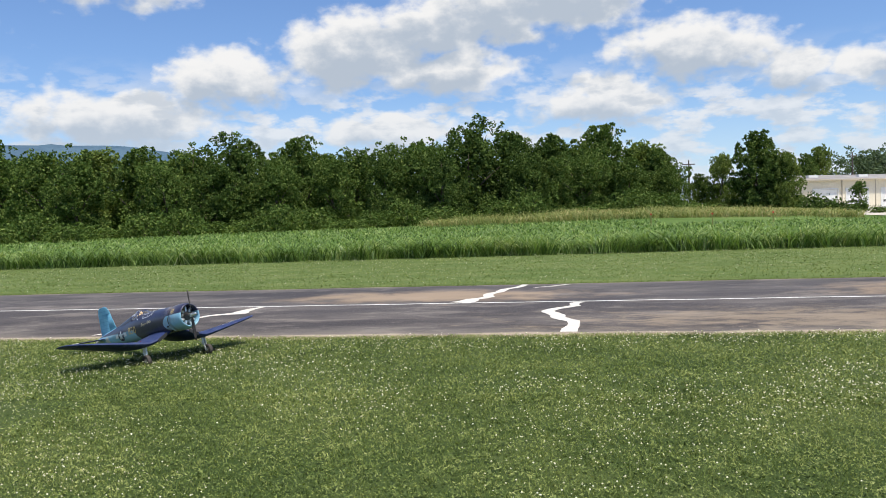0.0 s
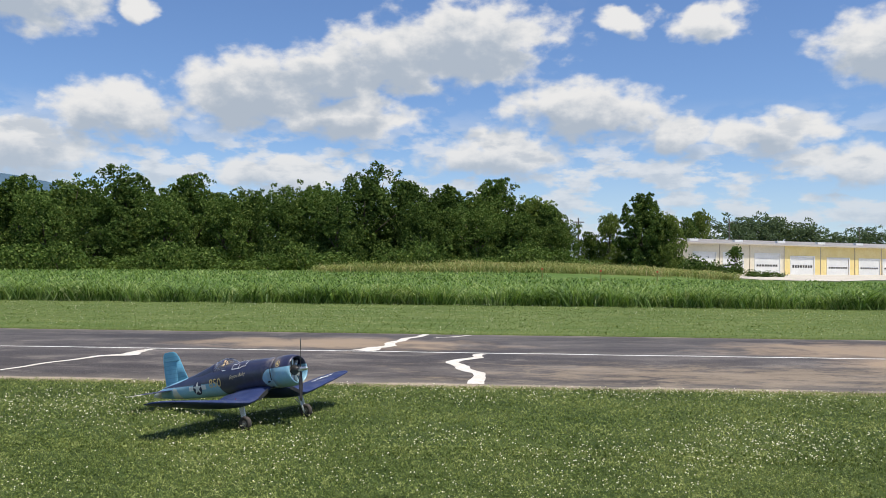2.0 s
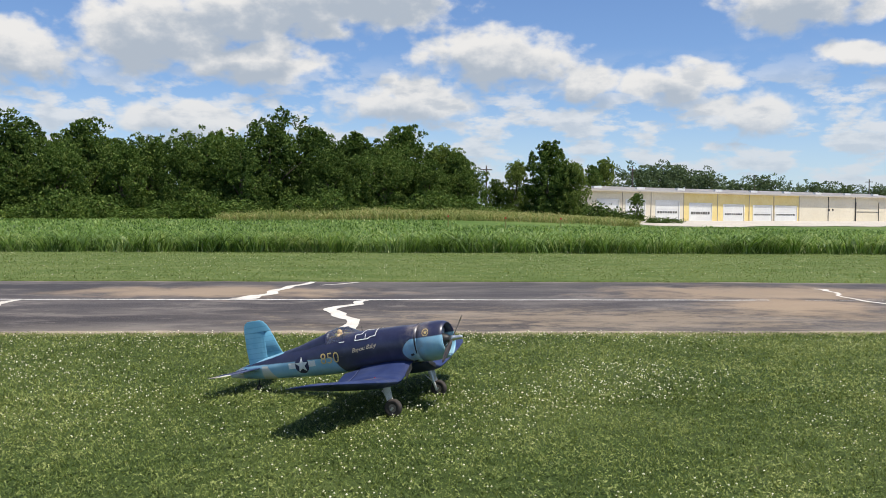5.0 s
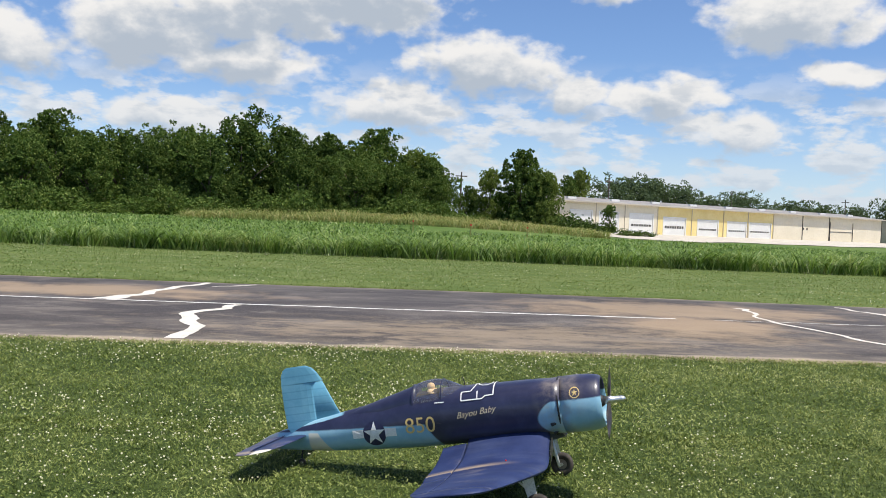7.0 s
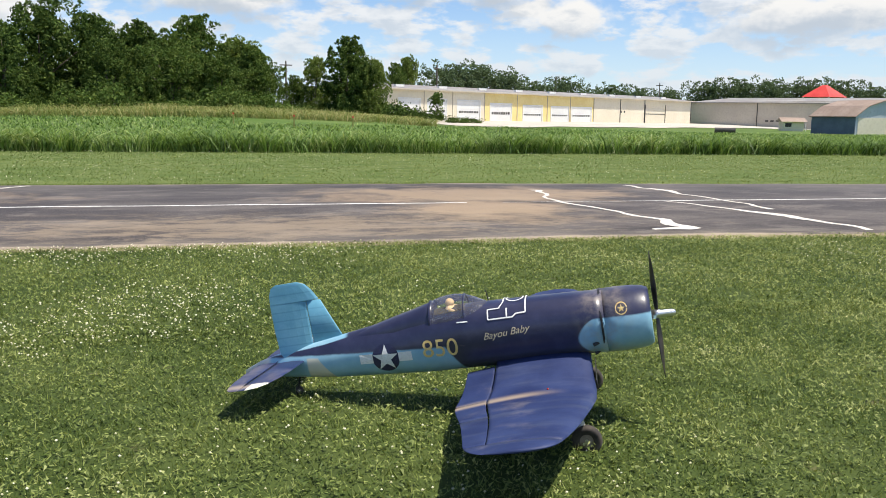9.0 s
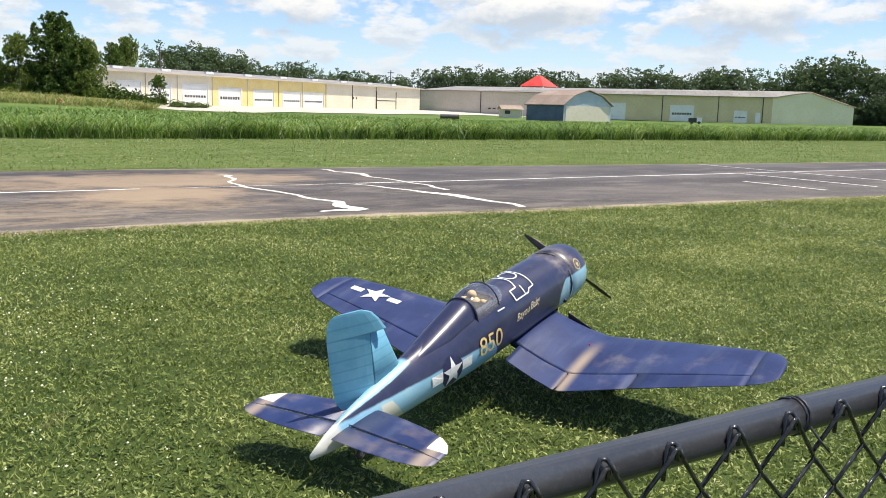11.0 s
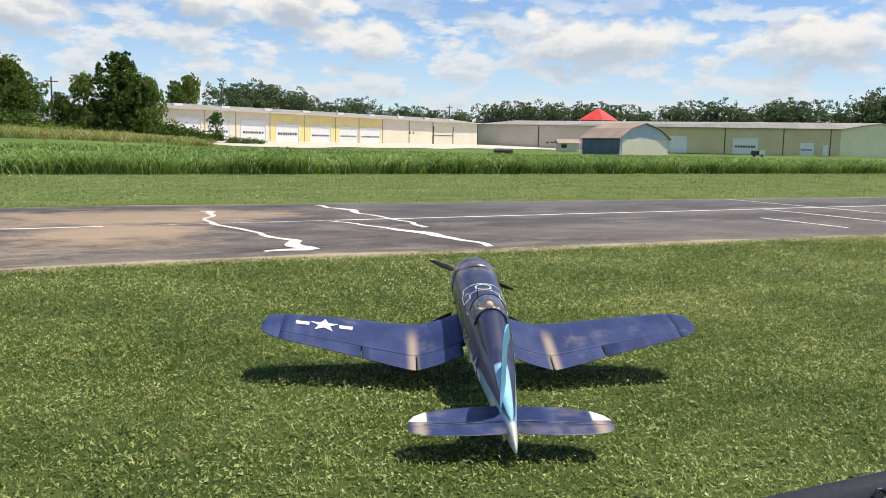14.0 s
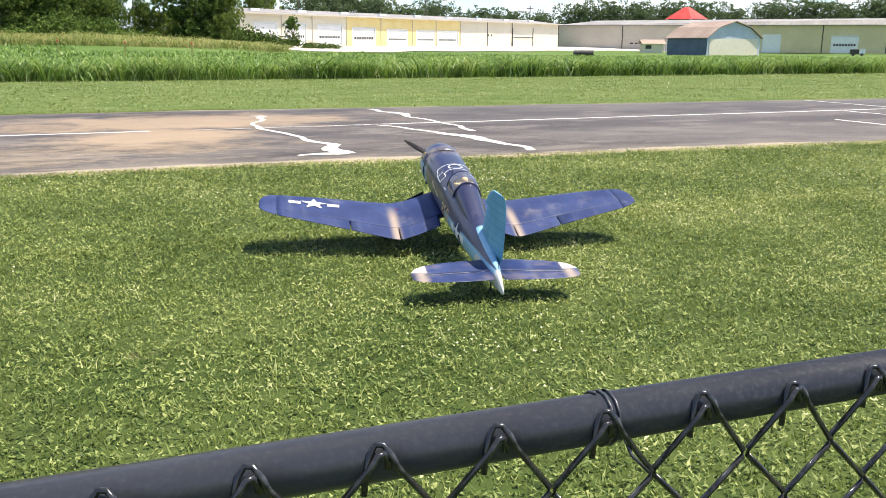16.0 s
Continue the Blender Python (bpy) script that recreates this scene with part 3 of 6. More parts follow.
    t = np.array([[0, 2, 4], [2, 1, 4], [1, 3, 4], [3, 0, 4], [0, 3, 5], [1, 2, 5]])
    tagged(fast_mesh("clover_flowers", v, (np.arange(len(x))[:, None, None] * 6 + t).reshape(-1, 3), M_clover), "small white clover heads scattered in the lawn", "flowers", kind="stuff")


def build_tall_grass():
    def off_gravel(x, y, r):
        return ((x - 24.0) * 0.482 - (y - 114.8) * 0.876 > 22.3) | (x < 6)
    joined("tall_grass", [
        blades(60000, (-42, 92), (35.5, 38.0), (0.30, 0.70), (0.022, 0.05), (0.4, 1.5), 11, clumpy(0.9, -0.22, 6.0), 3),
        blades(36000, (-62, 110), (37.6, 42), (0.22, 0.50), (0.025, 0.05), (0.3, 1.1), 12, clumpy(0.35, -0.25, 2.0), 3),
        blades(40000, (-42, 92), (35.2, 36.8), (0.45, 1.0), (0.022, 0.055), (0.5, 1.6), 14, clumpy(0.6, 0.05, 8.0), 3),
        blades(52000, (-80, 96), (41, 96), (0.10, 0.30), (0.05, 0.11), (0.5, 1.6), 13, off_gravel, 3)],
        M_reed, "unmown bright green tall grass along the field", "grass")
    joined("dry_weeds", [
        blades(40000, (-20, 27), (92, 108), (0.25, 0.85), (0.03, 0.08), (0.4, 1.5), 15, clumpy(0.12, -0.05, 4.0), 3),
        blades(9000, (-20, 20), (92, 108), (0.6, 1.2), (0.02, 0.06), (0.2, 0.9), 16, clumpy(0.2, 0.12, 9.0), 3)],
        M_weed, "tan and green weeds on a low bank before the trees", "weeds")


# ---- trees ----
def leaf_cloud(g, lobes, count, size):
    """Leaf sprays spread over round lobes (x, y, z, rx, ry, rz), thick at the rim."""
    vol = np.array([l[3] * l[4] * l[5] for l in lobes]) ** 0.67
    pick = g.choice(len(lobes), count, p=vol / vol.sum())
    L = np.array(lobes)[pick]
    d = g.normal(size=(count, 3))
    d /= np.linalg.norm(d, axis=1)[:, None]
    # twigs gather into tufts
    tuft = g.normal(size=(len(lobes), 30, 3))
    tuft /= np.linalg.norm(tuft, axis=2)[:, :, None]
    which = g.integers(0, 30, count)
    d = tuft[pick, which] + 0.17 * d
    d /= np.linalg.norm(d, axis=1)[:, None]
    rad = np.where(g.random(count) < 0.75, g.uniform(0.84, 1.04, count) + 0.16 * g.random((len(lobes), 30))[pick, which], g.uniform(0.3, 0.8, count))
    c = L[:, :3] + d * L[:, 3:6] * rad[:, None]
    a = g.normal(size=(count, 3))
    a /= np.linalg.norm(a, axis=1)[:, None]
    b = np.cross(a, g.normal(size=(count, 3)))
    b /= np.linalg.norm(b, axis=1)[:, None]
    s = g.uniform(*size, count)[:, None]
    v = np.stack([c - a * s * 0.5, c + b * s * 0.34, c + a * s * 0.6, c - b * s * 0.34], 1).reshape(-1, 3)
    k = np.arange(count)[:, None] * 4
    return v, np.concatenate([k + [0, 1, 2], k + [0, 2, 3]]).reshape(-1, 3)


def make_tree(kind, height, width, leaf, seed, label, leaves=21000, size=(0.18, 0.38), skirt=0.02, trunk_r=0.22):
    """A broadleaf tree: tapered trunk, limbs and a crown of leaf sprays over many lobes."""
    g = np.random.default_rng(seed)
    tree = new(kind)
    bm = bmesh.new()
    top = height * 0.72
    pts = [(0.25 * g.normal() * k * 0.2, 0.25 * g.normal() * k * 0.2, top * k / 5 - 0.3 * (k == 0)) for k in range(6)]
    add_tube(bm, pts, [trunk_r * (1 - 0.15 * k) for k in range(6)], 8)
    lobes = []
    for k in range(9):
        h = height * g.uniform(skirt + 0.1, 0.9)
        a = 2 * math.pi * (k / 9 + 0.1 * g.normal())
        spread = width * 0.5 * (0.72 if h < height * 0.6 else 0.72 - 0.9 * (h / height - 0.6))
        tipp = (math.cos(a) * spread, math.sin(a) * spread, h)
        base = pts[min(4, max(1, int(h / height * 4)))]
        add_tube(bm, [base, (tipp[0] * 0.5, tipp[1] * 0.5, (base[2] + h) / 2 + 0.1), tipp], [trunk_r * 0.45, trunk_r * 0.28, trunk_r * 0.1], 6)
        r = width * g.uniform(0.15, 0.24)
        lobes.append((*tipp, r, r, r * g.uniform(0.75, 1.1)))
    for k in range(7):
        a, q = g.uniform(0, 2 * math.pi), g.uniform(0, 0.22) * width
        r = width * g.uniform(0.11, 0.2)
        lobes.append((math.cos(a) * q, math.sin(a) * q, height * g.uniform(0.72, 0.95) - r * 0.5, r, r, r))
    for k in range(14):
        a = g.uniform(0, 2 * math.pi)
        r = width * g.uniform(0.14, 0.20)
        q = width * g.uniform(0.22, 0.4)
        lobes.append((math.cos(a) * q, math.sin(a) * q, height * skirt + r * g.uniform(0.5, 1.2), r, r, r))
    lobes.append((0, 0, height * 0.5, width * 0.36, width * 0.36, height * 0.40))
    part("trunk", bm, M_bark, tree, "grey-brown trunk and limbs", True)
    v, f = leaf_cloud(g, lobes, leaves, size)
    fast_mesh("crown", v, f, leaf, tree, "leafy crown")
    return tagged(tree, label, "tree")


def at_bearing(azimuth, dist, eye=(0.26, -2.9)):
    x = eye[0] + dist * math.sin(radians(azimuth))
    y = eye[1] + dist * math.cos(radians(azimuth))
    return x, y, float(land(x, y))


def build_trees():
    types = [make_tree("broadleaf_tree", 10, 9, M_leaf[0], 21, "tall dark green broadleaf tree at the field's edge"),
             make_tree("broadleaf_tree", 10, 8, M_leaf[1], 22, "mid green broadleaf tree at the field's edge"),
             make_tree("broadleaf_tree", 10, 10, M_leaf[1], 23, "wide mid green broadleaf tree at the field's edge"),
             make_tree("broadleaf_tree", 10, 8, M_leaf[2], 24, "lighter green broadleaf tree at the field's edge"),
             make_tree("broadleaf_tree", 10, 7.5, M_leaf[0], 25, "narrow dark green broadleaf tree at the field's edge")]
    used = set()

    def put(k, azimuth, top_el, dist, squash=1.0, group="trees along the field"):
        x, y, z = at_bearing(azimuth, dist)
        h = (1.68 - z) + dist * math.tan(radians(top_el))
        s = h / 10.0
        turn = (azimuth * 37.0 + k * 50) % 360
        m = pose(x, y, z - 0.05, 0, 0, turn)
        if k in used:
            t = copy_thing(types[k], m)
        else:
            t = types[k]
            t.matrix_basis = m
            used.add(k)
        t.scale = (s * squash, s * squash, s)
        tagged(t, group=group)

    for k, a, e, d, q in ((1, -38, 5.6, 130, 1.0), (2, -35.0, 5.2, 124, 1.0), (3, -32.0, 5.3, 128, 1.0), (1, -29.6, 5.2, 122, 1.0), (2, -26.8, 5.2, 126, 1.0),
                          (0, -23.6, 5.75, 122, 1.05), (1, -19.6, 5.75, 126, 1.0), (2, -15.9, 5.1, 130, 1.05), (2, -12.0, 5.55, 120, 1.0),
                          (0, -8.6, 6.25, 124, 1.0), (4, -6.0, 5.8, 128, 1.0), (4, -3.0, 5.5, 122, 0.95), (1, 0.4, 5.85, 125, 0.95), (3, 3.0, 4.8, 124, 0.95),
                          (2, -21.4, 4.5, 116, 0.9), (1, -17.6, 4.2, 116, 1.0), (0, -10.4, 4.4, 114, 1.0), (2, -28.2, 4.2, 115, 1.0), (1, -33.4, 4.3, 116, 1.0),
                          (0, -4.9, 4.0, 115, 1.0), (2, -1.2, 4.1, 115, 1.0), (1, 1.8, 3.7, 115, 1.0), (2, 4.4, 3.1, 118, 0.9), (1, 3.6, 4.1, 121, 0.9), (0, -4.5, 4.9, 120, 0.9), (2, -1.6, 4.9, 122, 0.9), (0, -14.2, 4.3, 116, 1.0), (0, -25.2, 4.4, 116, 1.0)):
        put(k, a, e, d, q)
    for k, a, e, d, q in ((3, 7.5, 3.75, 121, 0.7), (4, 9.7, 5.0, 117, 0.95), (2, 10.4, 3.9, 118, 0.8), (3, 11.4, 3.7, 115, 0.62), (3, 13.4, 3.9, 142, 0.6), (1, 12.5, 3.3, 140, 0.7), (1, 6.1, 2.4, 123, 0.8)):
        put(k, a, e, d, q, "trees beside the sheds")
    back = make_tree("woodland_tree", 10, 12, M_leaf[0], 35, "dark green tree deeper in the woods", 5200, (0.35, 0.7), 0.0)
    for i in range(17):
        a = -39 + 2.55 * i
        x, y, z = at_bearing(a, 137)
        m = pose(x, y, z - 0.2, 0, 0, 61.0 * i)
        t = back if i == 0 else copy_thing(back, m)
        t.matrix_basis = m
        s = (1.68 - z + 137 * math.tan(radians(4.55 + 0.35 * math.sin(i * 1.9) - 0.9 * (a > 0)))) / 10
        t.scale = (s, s, s)
        tagged(t, group="trees deeper in the woods")
    under = make_tree("undergrowth_bush", 3.0, 6.0, M_leaf[1], 33, "rounded green bush at the foot of the trees", 2200, (0.2, 0.42), 0.0, 0.05)
    for i in range(22):
        x, y, z = at_bearing(-38 + 2.1 * i, 109 + 3 * math.sin(i * 2.3))
        m = pose(x, y, z - 0.1, 0, 0, 77 * i)
        t = under if i == 0 else copy_thing(under, m)
        t.matrix_basis = m
        t.scale = (1, 1, 0.75 + 0.35 * math.sin(i * 1.7))
        tagged(t, group="bushes under the trees")
    # a young tree and scrub before the first shed doors
    young = make_tree("young_tree", 4.0, 2.2, M_leaf[1], 31, "small green tree standing before the shed doors", 1400, (0.16, 0.34), 0.1, 0.06)
    x, y, z = at_bearing(15.4, 114)
    young.matrix_basis = pose(x, y, z)
    shrub = make_tree("shrub", 2.0, 3.6, M_leaf[0], 32, "low dark green scrub before the shed", 1100, (0.16, 0.36), 0.0, 0.05)
    for i, (a, d) in enumerate(((13.4, 110), (14.0, 111), (14.7, 112), (12.7, 109), (16.6, 114), (17.6, 116))):
        x, y, z = at_bearing(a, d)
        m = pose(x, y, z, 0, 0, 70 * i)
        t = shrub if i == 0 else copy_thing(shrub, m)
        t.matrix_basis = m
        t.scale = (1, 1, (1.0, 0.8, 0.6, 1.1, 0.4, 0.35)[i])
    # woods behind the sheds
    far = make_tree("far_tree", 10, 11, M_leaf[3], 41, "distant green tree behind the sheds, tinted with painted haze", 13000, (0.22, 0.46), 0.0)
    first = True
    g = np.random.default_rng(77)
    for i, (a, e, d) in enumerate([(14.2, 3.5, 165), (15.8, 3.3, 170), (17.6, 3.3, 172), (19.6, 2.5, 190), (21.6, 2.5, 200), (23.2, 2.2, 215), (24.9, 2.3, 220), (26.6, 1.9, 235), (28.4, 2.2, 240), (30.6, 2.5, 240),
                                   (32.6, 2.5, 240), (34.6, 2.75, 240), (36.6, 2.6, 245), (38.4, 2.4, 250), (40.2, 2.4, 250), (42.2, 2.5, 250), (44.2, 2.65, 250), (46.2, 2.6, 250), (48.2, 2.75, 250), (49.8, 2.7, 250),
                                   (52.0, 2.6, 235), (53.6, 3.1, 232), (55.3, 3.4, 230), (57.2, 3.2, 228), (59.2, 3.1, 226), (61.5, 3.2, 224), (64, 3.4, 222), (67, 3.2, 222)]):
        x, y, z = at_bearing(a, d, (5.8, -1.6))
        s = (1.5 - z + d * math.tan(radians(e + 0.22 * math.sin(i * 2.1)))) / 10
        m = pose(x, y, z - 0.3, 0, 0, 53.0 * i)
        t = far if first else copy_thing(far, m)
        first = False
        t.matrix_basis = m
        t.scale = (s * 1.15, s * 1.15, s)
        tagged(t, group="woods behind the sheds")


def build_hill():
    """A long wooded ridge far off."""
    az0, az1, n, d = -62.0, -18.0, 60, 2400.0
    bm = bmesh.new()
    rows = []
    for k in range(n + 1):
        a = az0 + (az1 - az0) * k / n
        e = 5.45 * (1 - ease(abs(a + 36), 4, 26)) + 0.10 * noise.noise((a * 0.7, 0, 0)) + 1.2 * (1 - ease(abs(a + 52), 0, 14))
        ring = []
        for j, (q, dd) in enumerate(((0.0, -500), (0.35, -330), (0.7, -170), (0.93, -60), (1.0, 0), (0.8, 160), (0.0, 500))):
            r = d + dd + 40 * noise.noise((a, j * 2.0, 1.0))
            ring.append(bm.verts.new((r * math.sin(radians(a)), r * math.cos(radians(a)), d * math.tan(radians(max(e, 0.2))) * q)))
        rows.append(ring)
    for a, b in zip(rows, rows[1:]):
        for j in range(6):
            bm.faces.new((a[j], a[j + 1], b[j + 1], b[j]))
    tagged(link("hill_backdrop", bm, M_hill, smooth=True), "distant wooded ridge, its blue haze painted on", "hill", kind="structure")


# ---- sheds ----
def shed_frame(name, p0, p1, z, label, category="building"):
    """An Empty at a facade's left foot: local x runs along the facade, y goes back."""
    a = math.degrees(math.atan2(p1[1] - p0[1], p1[0] - p0[0]))
    e = new(name)
    e.matrix_basis = pose(p0[0], p0[1], z, 0, 0, a)
    return tagged(e, label, category), math.hypot(p1[0] - p0[0], p1[1] - p0[1])


def roller_door(parent, x0, x1, z1, windows=True, dark=False, name="roller_door"):
    """A sectional door set back in its opening, with frame, panels and a row of lights."""
    d = part(name, box(x0, x1, 0.06, 0.12, 0.0, z1), M_white, parent, "white sectional door")
    for a, b, z0_ in ((x0 - 0.15, x0, 0), (x1, x1 + 0.15, 0), (x0, x1, z1)):
        part("frame", box(a, b, -0.06, 0.12, z0_, z1 + 0.15), M_white, d)
    n = 5
    for k in range(n):
        part("panel", box(x0 + 0.02, x1 - 0.02, 0.035, 0.058, z1 * k / n + 0.02, z1 * (k + 1) / n - 0.02), M_white, d)
    if windows:
        w = (x1 - x0) / 9
        for k in range(8):
            part("pane", box(x0 + w * (k + 0.65), x0 + w * (k + 1.35), 0.015, 0.033, z1 * 0.42, z1 * 0.52 if not dark else z1 * 0.56), M_dark, d, "dark door light")
    return d


def wall_with_holes(parent, x0, x1, h, mat, holes, label="", t=0.25):
    """A wall along local x, with openings (x0, x1, height) that go through it."""
    bm = bmesh.new()
    xs = sorted({x0, x1, *[v for a, b, z in holes for v in (a, b)]})
    zs = sorted({0.0, h, *[z for a, b, z in holes]})
    grid = {}

    def corner(x, z):
        if (x, z) not in grid:
            grid[x, z] = bm.verts.new((x, 0, z))
        return grid[x, z]
    for xa, xb in zip(xs, xs[1:]):
        for za, zb in zip(zs, zs[1:]):
            if not any(a <= xa < b and za < z for a, b, z in holes):
                bm.faces.new([corner(xa, za), corner(xb, za), corner(xb, zb), corner(xa, zb)])
    r = bmesh.ops.extrude_face_region(bm, geom=bm.faces[:])
    bmesh.ops.translate(bm, vec=(0, t, 0), verts=[v for v in r["geom"] if isinstance(v, bmesh.types.BMVert)])
    bmesh.ops.recalc_face_normals(bm, faces=bm.faces)
    return part("wall", bm, mat, parent, label)


def build_sheds():
    # long row with roller doors
    p0, p1 = (24.0, 114.8), (93.7, 153.2)
    row, L = shed_frame("garage_row", p0, p1, 0.95, "long low shed row with white roller doors and yellow wall")
    off = 3.45
    H = 4.30
    white_holes = [(off + 0.6, off + 4.5, 3.1), (off + 6.0, off + 9.6, 3.1), (off + 11.9, off + 16.6, 3.05)]
    yellow_holes = [(off + 18.9, off + 23.6, 2.75), (off + 26.4, off + 31.0, 2.6), (off + 33.3, off + 37.8, 2.55), (off + 38.6, off + 44.0, 2.55)]
    wall_with_holes(row, 0, off + 17.6, H, M_cream, white_holes, "cream sheet wall")
    wall_with_holes(row, off + 17.6, off + 44.6, H, M_yellow, yellow_holes, "yellow painted wall")
    wall_with_holes(row, off + 44.6, L, H, M_cream, [(off + 60.4, off + 67.0, 3.4)], "cream sheet wall")
    for x0, x1, z in white_holes:
        roller_door(row, x0, x1, z)
    for k, (x0, x1, z) in enumerate(yellow_holes):
        roller_door(row, x0, x1, z, True, k == 0)
    d = part("sliding_door", box(off + 60.4, off + 67.0, 0.05, 0.11, 0, 3.4), M_cream, row, "cream sliding door in a dark frame")
    for x in (off + 60.25, off + 67.0):
        part("frame", box(x, x + 0.15, -0.05, 0.1, 0, 3.5), M_dark, d)
    part("rail", box(off + 60.4, off + 67, 0.0, 0.05, 1.75, 1.85), M_dark, d)
    for x in (off + 52.6, off + 53.6):
        part("hatch", box(x, x + 0.35, -0.03, 0, 1.9, 2.25), M_dark, row, "small dark wall hatch")
    for x in (0.0, off + 5.2, off + 10.8, off + 17.5, off + 24.9, off + 32.2, off + 38.15, off + 44.6, off + 52.4, off + 60.0, L - 0.1):
        part("downpipe", tube([(x + 0.05, -0.06, 0), (x + 0.05, -0.06, H)], 0.06, 6), M_dark if x > off + 50 else M_grey_wall, row)
    for a, b, c, d in ((0, 0.25, 0.25, 16), (L - 0.25, L, 0.25, 16), (0, L, 16, 16.25)):
        part("wall", box(a, b, c, d, 0, H), M_cream, row)
    bm = bmesh.new()
    for a, b in (((-0.4, -0.55), (L + 0.4, 8.1)), ((-0.4, 16.8), (L + 0.4, 8.1))):
        q = [(a[0], a[1], H + 0.03), (b[0], a[1], H + 0.03), (b[0], b[1], H + 0.95), (a[0], b[1], H + 0.95)]
        lo = [bm.verts.new(c) for c in q]
        hi = [bm.verts.new((c[0], c[1], c[2] + 0.12)) for c in q]
        bm.faces.new(lo), bm.faces.new(hi)
        for k in range(4):
            bm.faces.new((lo[k], lo[(k + 1) % 4], hi[(k + 1) % 4], hi[k]))
    part("roof", bm, M_metal_roof, row, "weathered grey sheet roof")
    part("gutter", box(-0.4, L + 0.4, -0.66, -0.55, H - 0.02, H + 0.16), M_grey_wall, row)
    for x in np.linspace(6, L - 6, 9):
        part("roof_vent", box(x, x + 1.6, 3.0, 3.5, H + 0.45, H + 0.85), M_white, row, "white roof vent")
    # long dull-yellow hall
    p0, p1, p2 = (97.7, 160.1), (153.0, 113.8), (165.9, 104.4)
    hall, L = shed_frame("long_hall", p0, p1, 0.15, "long dull yellow sheet hall with a pale gable end")
    H = 5.1
    holes = [(39.9, 43.0, 3.3), (52.2, 56.7, 3.1), (64.9, 67.2, 2.3)]
    wall_with_holes(hall, 0, 37.5, H, M_grey_wall, [(14, 22, 3.6)], "taupe sheet wall")
    wall_with_holes(hall, 37.5, L, H, M_ochre, holes, "dull yellow sheet wall")
    d = part("sliding_door", box(14, 22, 0.05, 0.1, 0, 3.6), M_grey_wall, hall, "taupe sliding door")
    for k in range(7):
        part("pane", box(14.6 + k, 15.2 + k, 0.02, 0.048, 1.5, 1.8), M_dark, d)
    for k, (x0, x1, z) in enumerate(holes):
        roller_door(hall, x0, x1, z, k > 0, k == 1)
    for x in (13.0, 37.5, 50.5, 61.6, 70.3):
        part("downpipe", tube([(x, -0.06, 0), (x, -0.06, H)], 0.08, 6), M_dark, hall)
    part("side_door", box(69.0, 69.9, -0.04, 0, 0, 2.1), M_white, hall, "white side door")
    a = math.atan2(p1[1] - p0[1], p1[0] - p0[0])
    v = Vector((p2[0] - p1[0], p2[1] - p1[1]))
    lx, ly = v.x * math.cos(a) + v.y * math.sin(a), -v.x * math.sin(a) + v.y * math.cos(a)
    # pale end wall, higher in the middle
    bm = bmesh.new()
    prof = [(0, 0), (1, 0), (1, 3.5), (0.45, 6.3), (0, H + 0.1)]
    f1 = [bm.verts.new((L + lx * u, ly * u, z)) for u, z in prof]
    f2 = [bm.verts.new((L + lx * u - 0.1, ly * u + 0.3, z)) for u, z in prof]
    bm.faces.new(f1), bm.faces.new(f2[::-1])
    for k in range(5):
        bm.faces.new((f1[k], f1[(k + 1) % 5], f2[(k + 1) % 5], f2[k]))
    part("gable_wall", bm, M_pale, hall, "pale yellow gable end")
    for (u0, z0), (u1, z1) in (((0, H + 0.15), (0.45, 6.38)), ((0.45, 6.38), (1.02, 3.52))):
        part("barge_board", tube([(L + lx * u0, ly * u0 - 0.1, z0), (L + lx * u1, ly * u1 - 0.1, z1)], 0.14, 6), M_brown_roof, hall)
    bm = bmesh.new()
    q = [(-0.5, -0.5, H), (L, -0.5, H), (L + lx * 0.45, ly * 0.45, 6.35), (6, 14, 6.35)]
    back = [(L + lx * 1.02, ly * 1.02, 3.5), (12, 30, 3.5)]
    t = [[bm.verts.new((c[0], c[1], c[2] + s)) for c in q + back] for s in (0, 0.14)]
    for s in t:
        bm.faces.new(s[:4]), bm.faces.new((s[3], s[2], s[4], s[5]))
    bm.faces.new((t[0][0], t[0][1], t[1][1], t[1][0]))
    part("roof", bm, M_metal_roof, hall, "weathered grey sheet roof")
    for x in (22, 38, 50):
        part("roof_vent", box(x, x + 2.2, 5, 5.6, H + 0.4, H + 0.95), M_white, hall, "white roof vent")
    # small hangar with a blue side and a pale front
    hp = at_bearing(36.5, 132, (5.8, -1.6)), at_bearing(38.9, 126, (5.8, -1.6)), at_bearing(41.95, 131, (5.8, -1.6))
    hang, S = shed_frame("small_hangar", hp[0], hp[1], 0.1, "small hangar with blue side, pale front and brown roof")
    a = math.atan2(hp[1][1] - hp[0][1], hp[1][0] - hp[0][0])
    v = Vector((hp[2][0] - hp[1][0], hp[2][1] - hp[1][1]))
    fx, fy = v.x * math.cos(a) + v.y * math.sin(a), -v.x * math.sin(a) + v.y * math.cos(a)
    E, R = 2.35, 4.55
    part("side_wall", box(0, S, 0, 0.2, 0, E), M_blue_wall, hang, "slate blue side wall")
    bm = bmesh.new()
    prof = [(0, 0), (1, 0), (1, E), (0.8, E + 1.3), (0.5, R - 0.1), (0.2, E + 1.3), (0, E)]
    f1 = [bm.verts.new((S + fx * u, fy * u, z)) for u, z in prof]
    f2 = [bm.verts.new((S + fx * u - 0.2, fy * u + 0.02, z)) for u, z in prof]
    bm.faces.new(f1), bm.faces.new(f2[::-1])
    for k in range(7):
        bm.faces.new((f1[k], f1[(k + 1) % 7], f2[(k + 1) % 7], f2[k]))
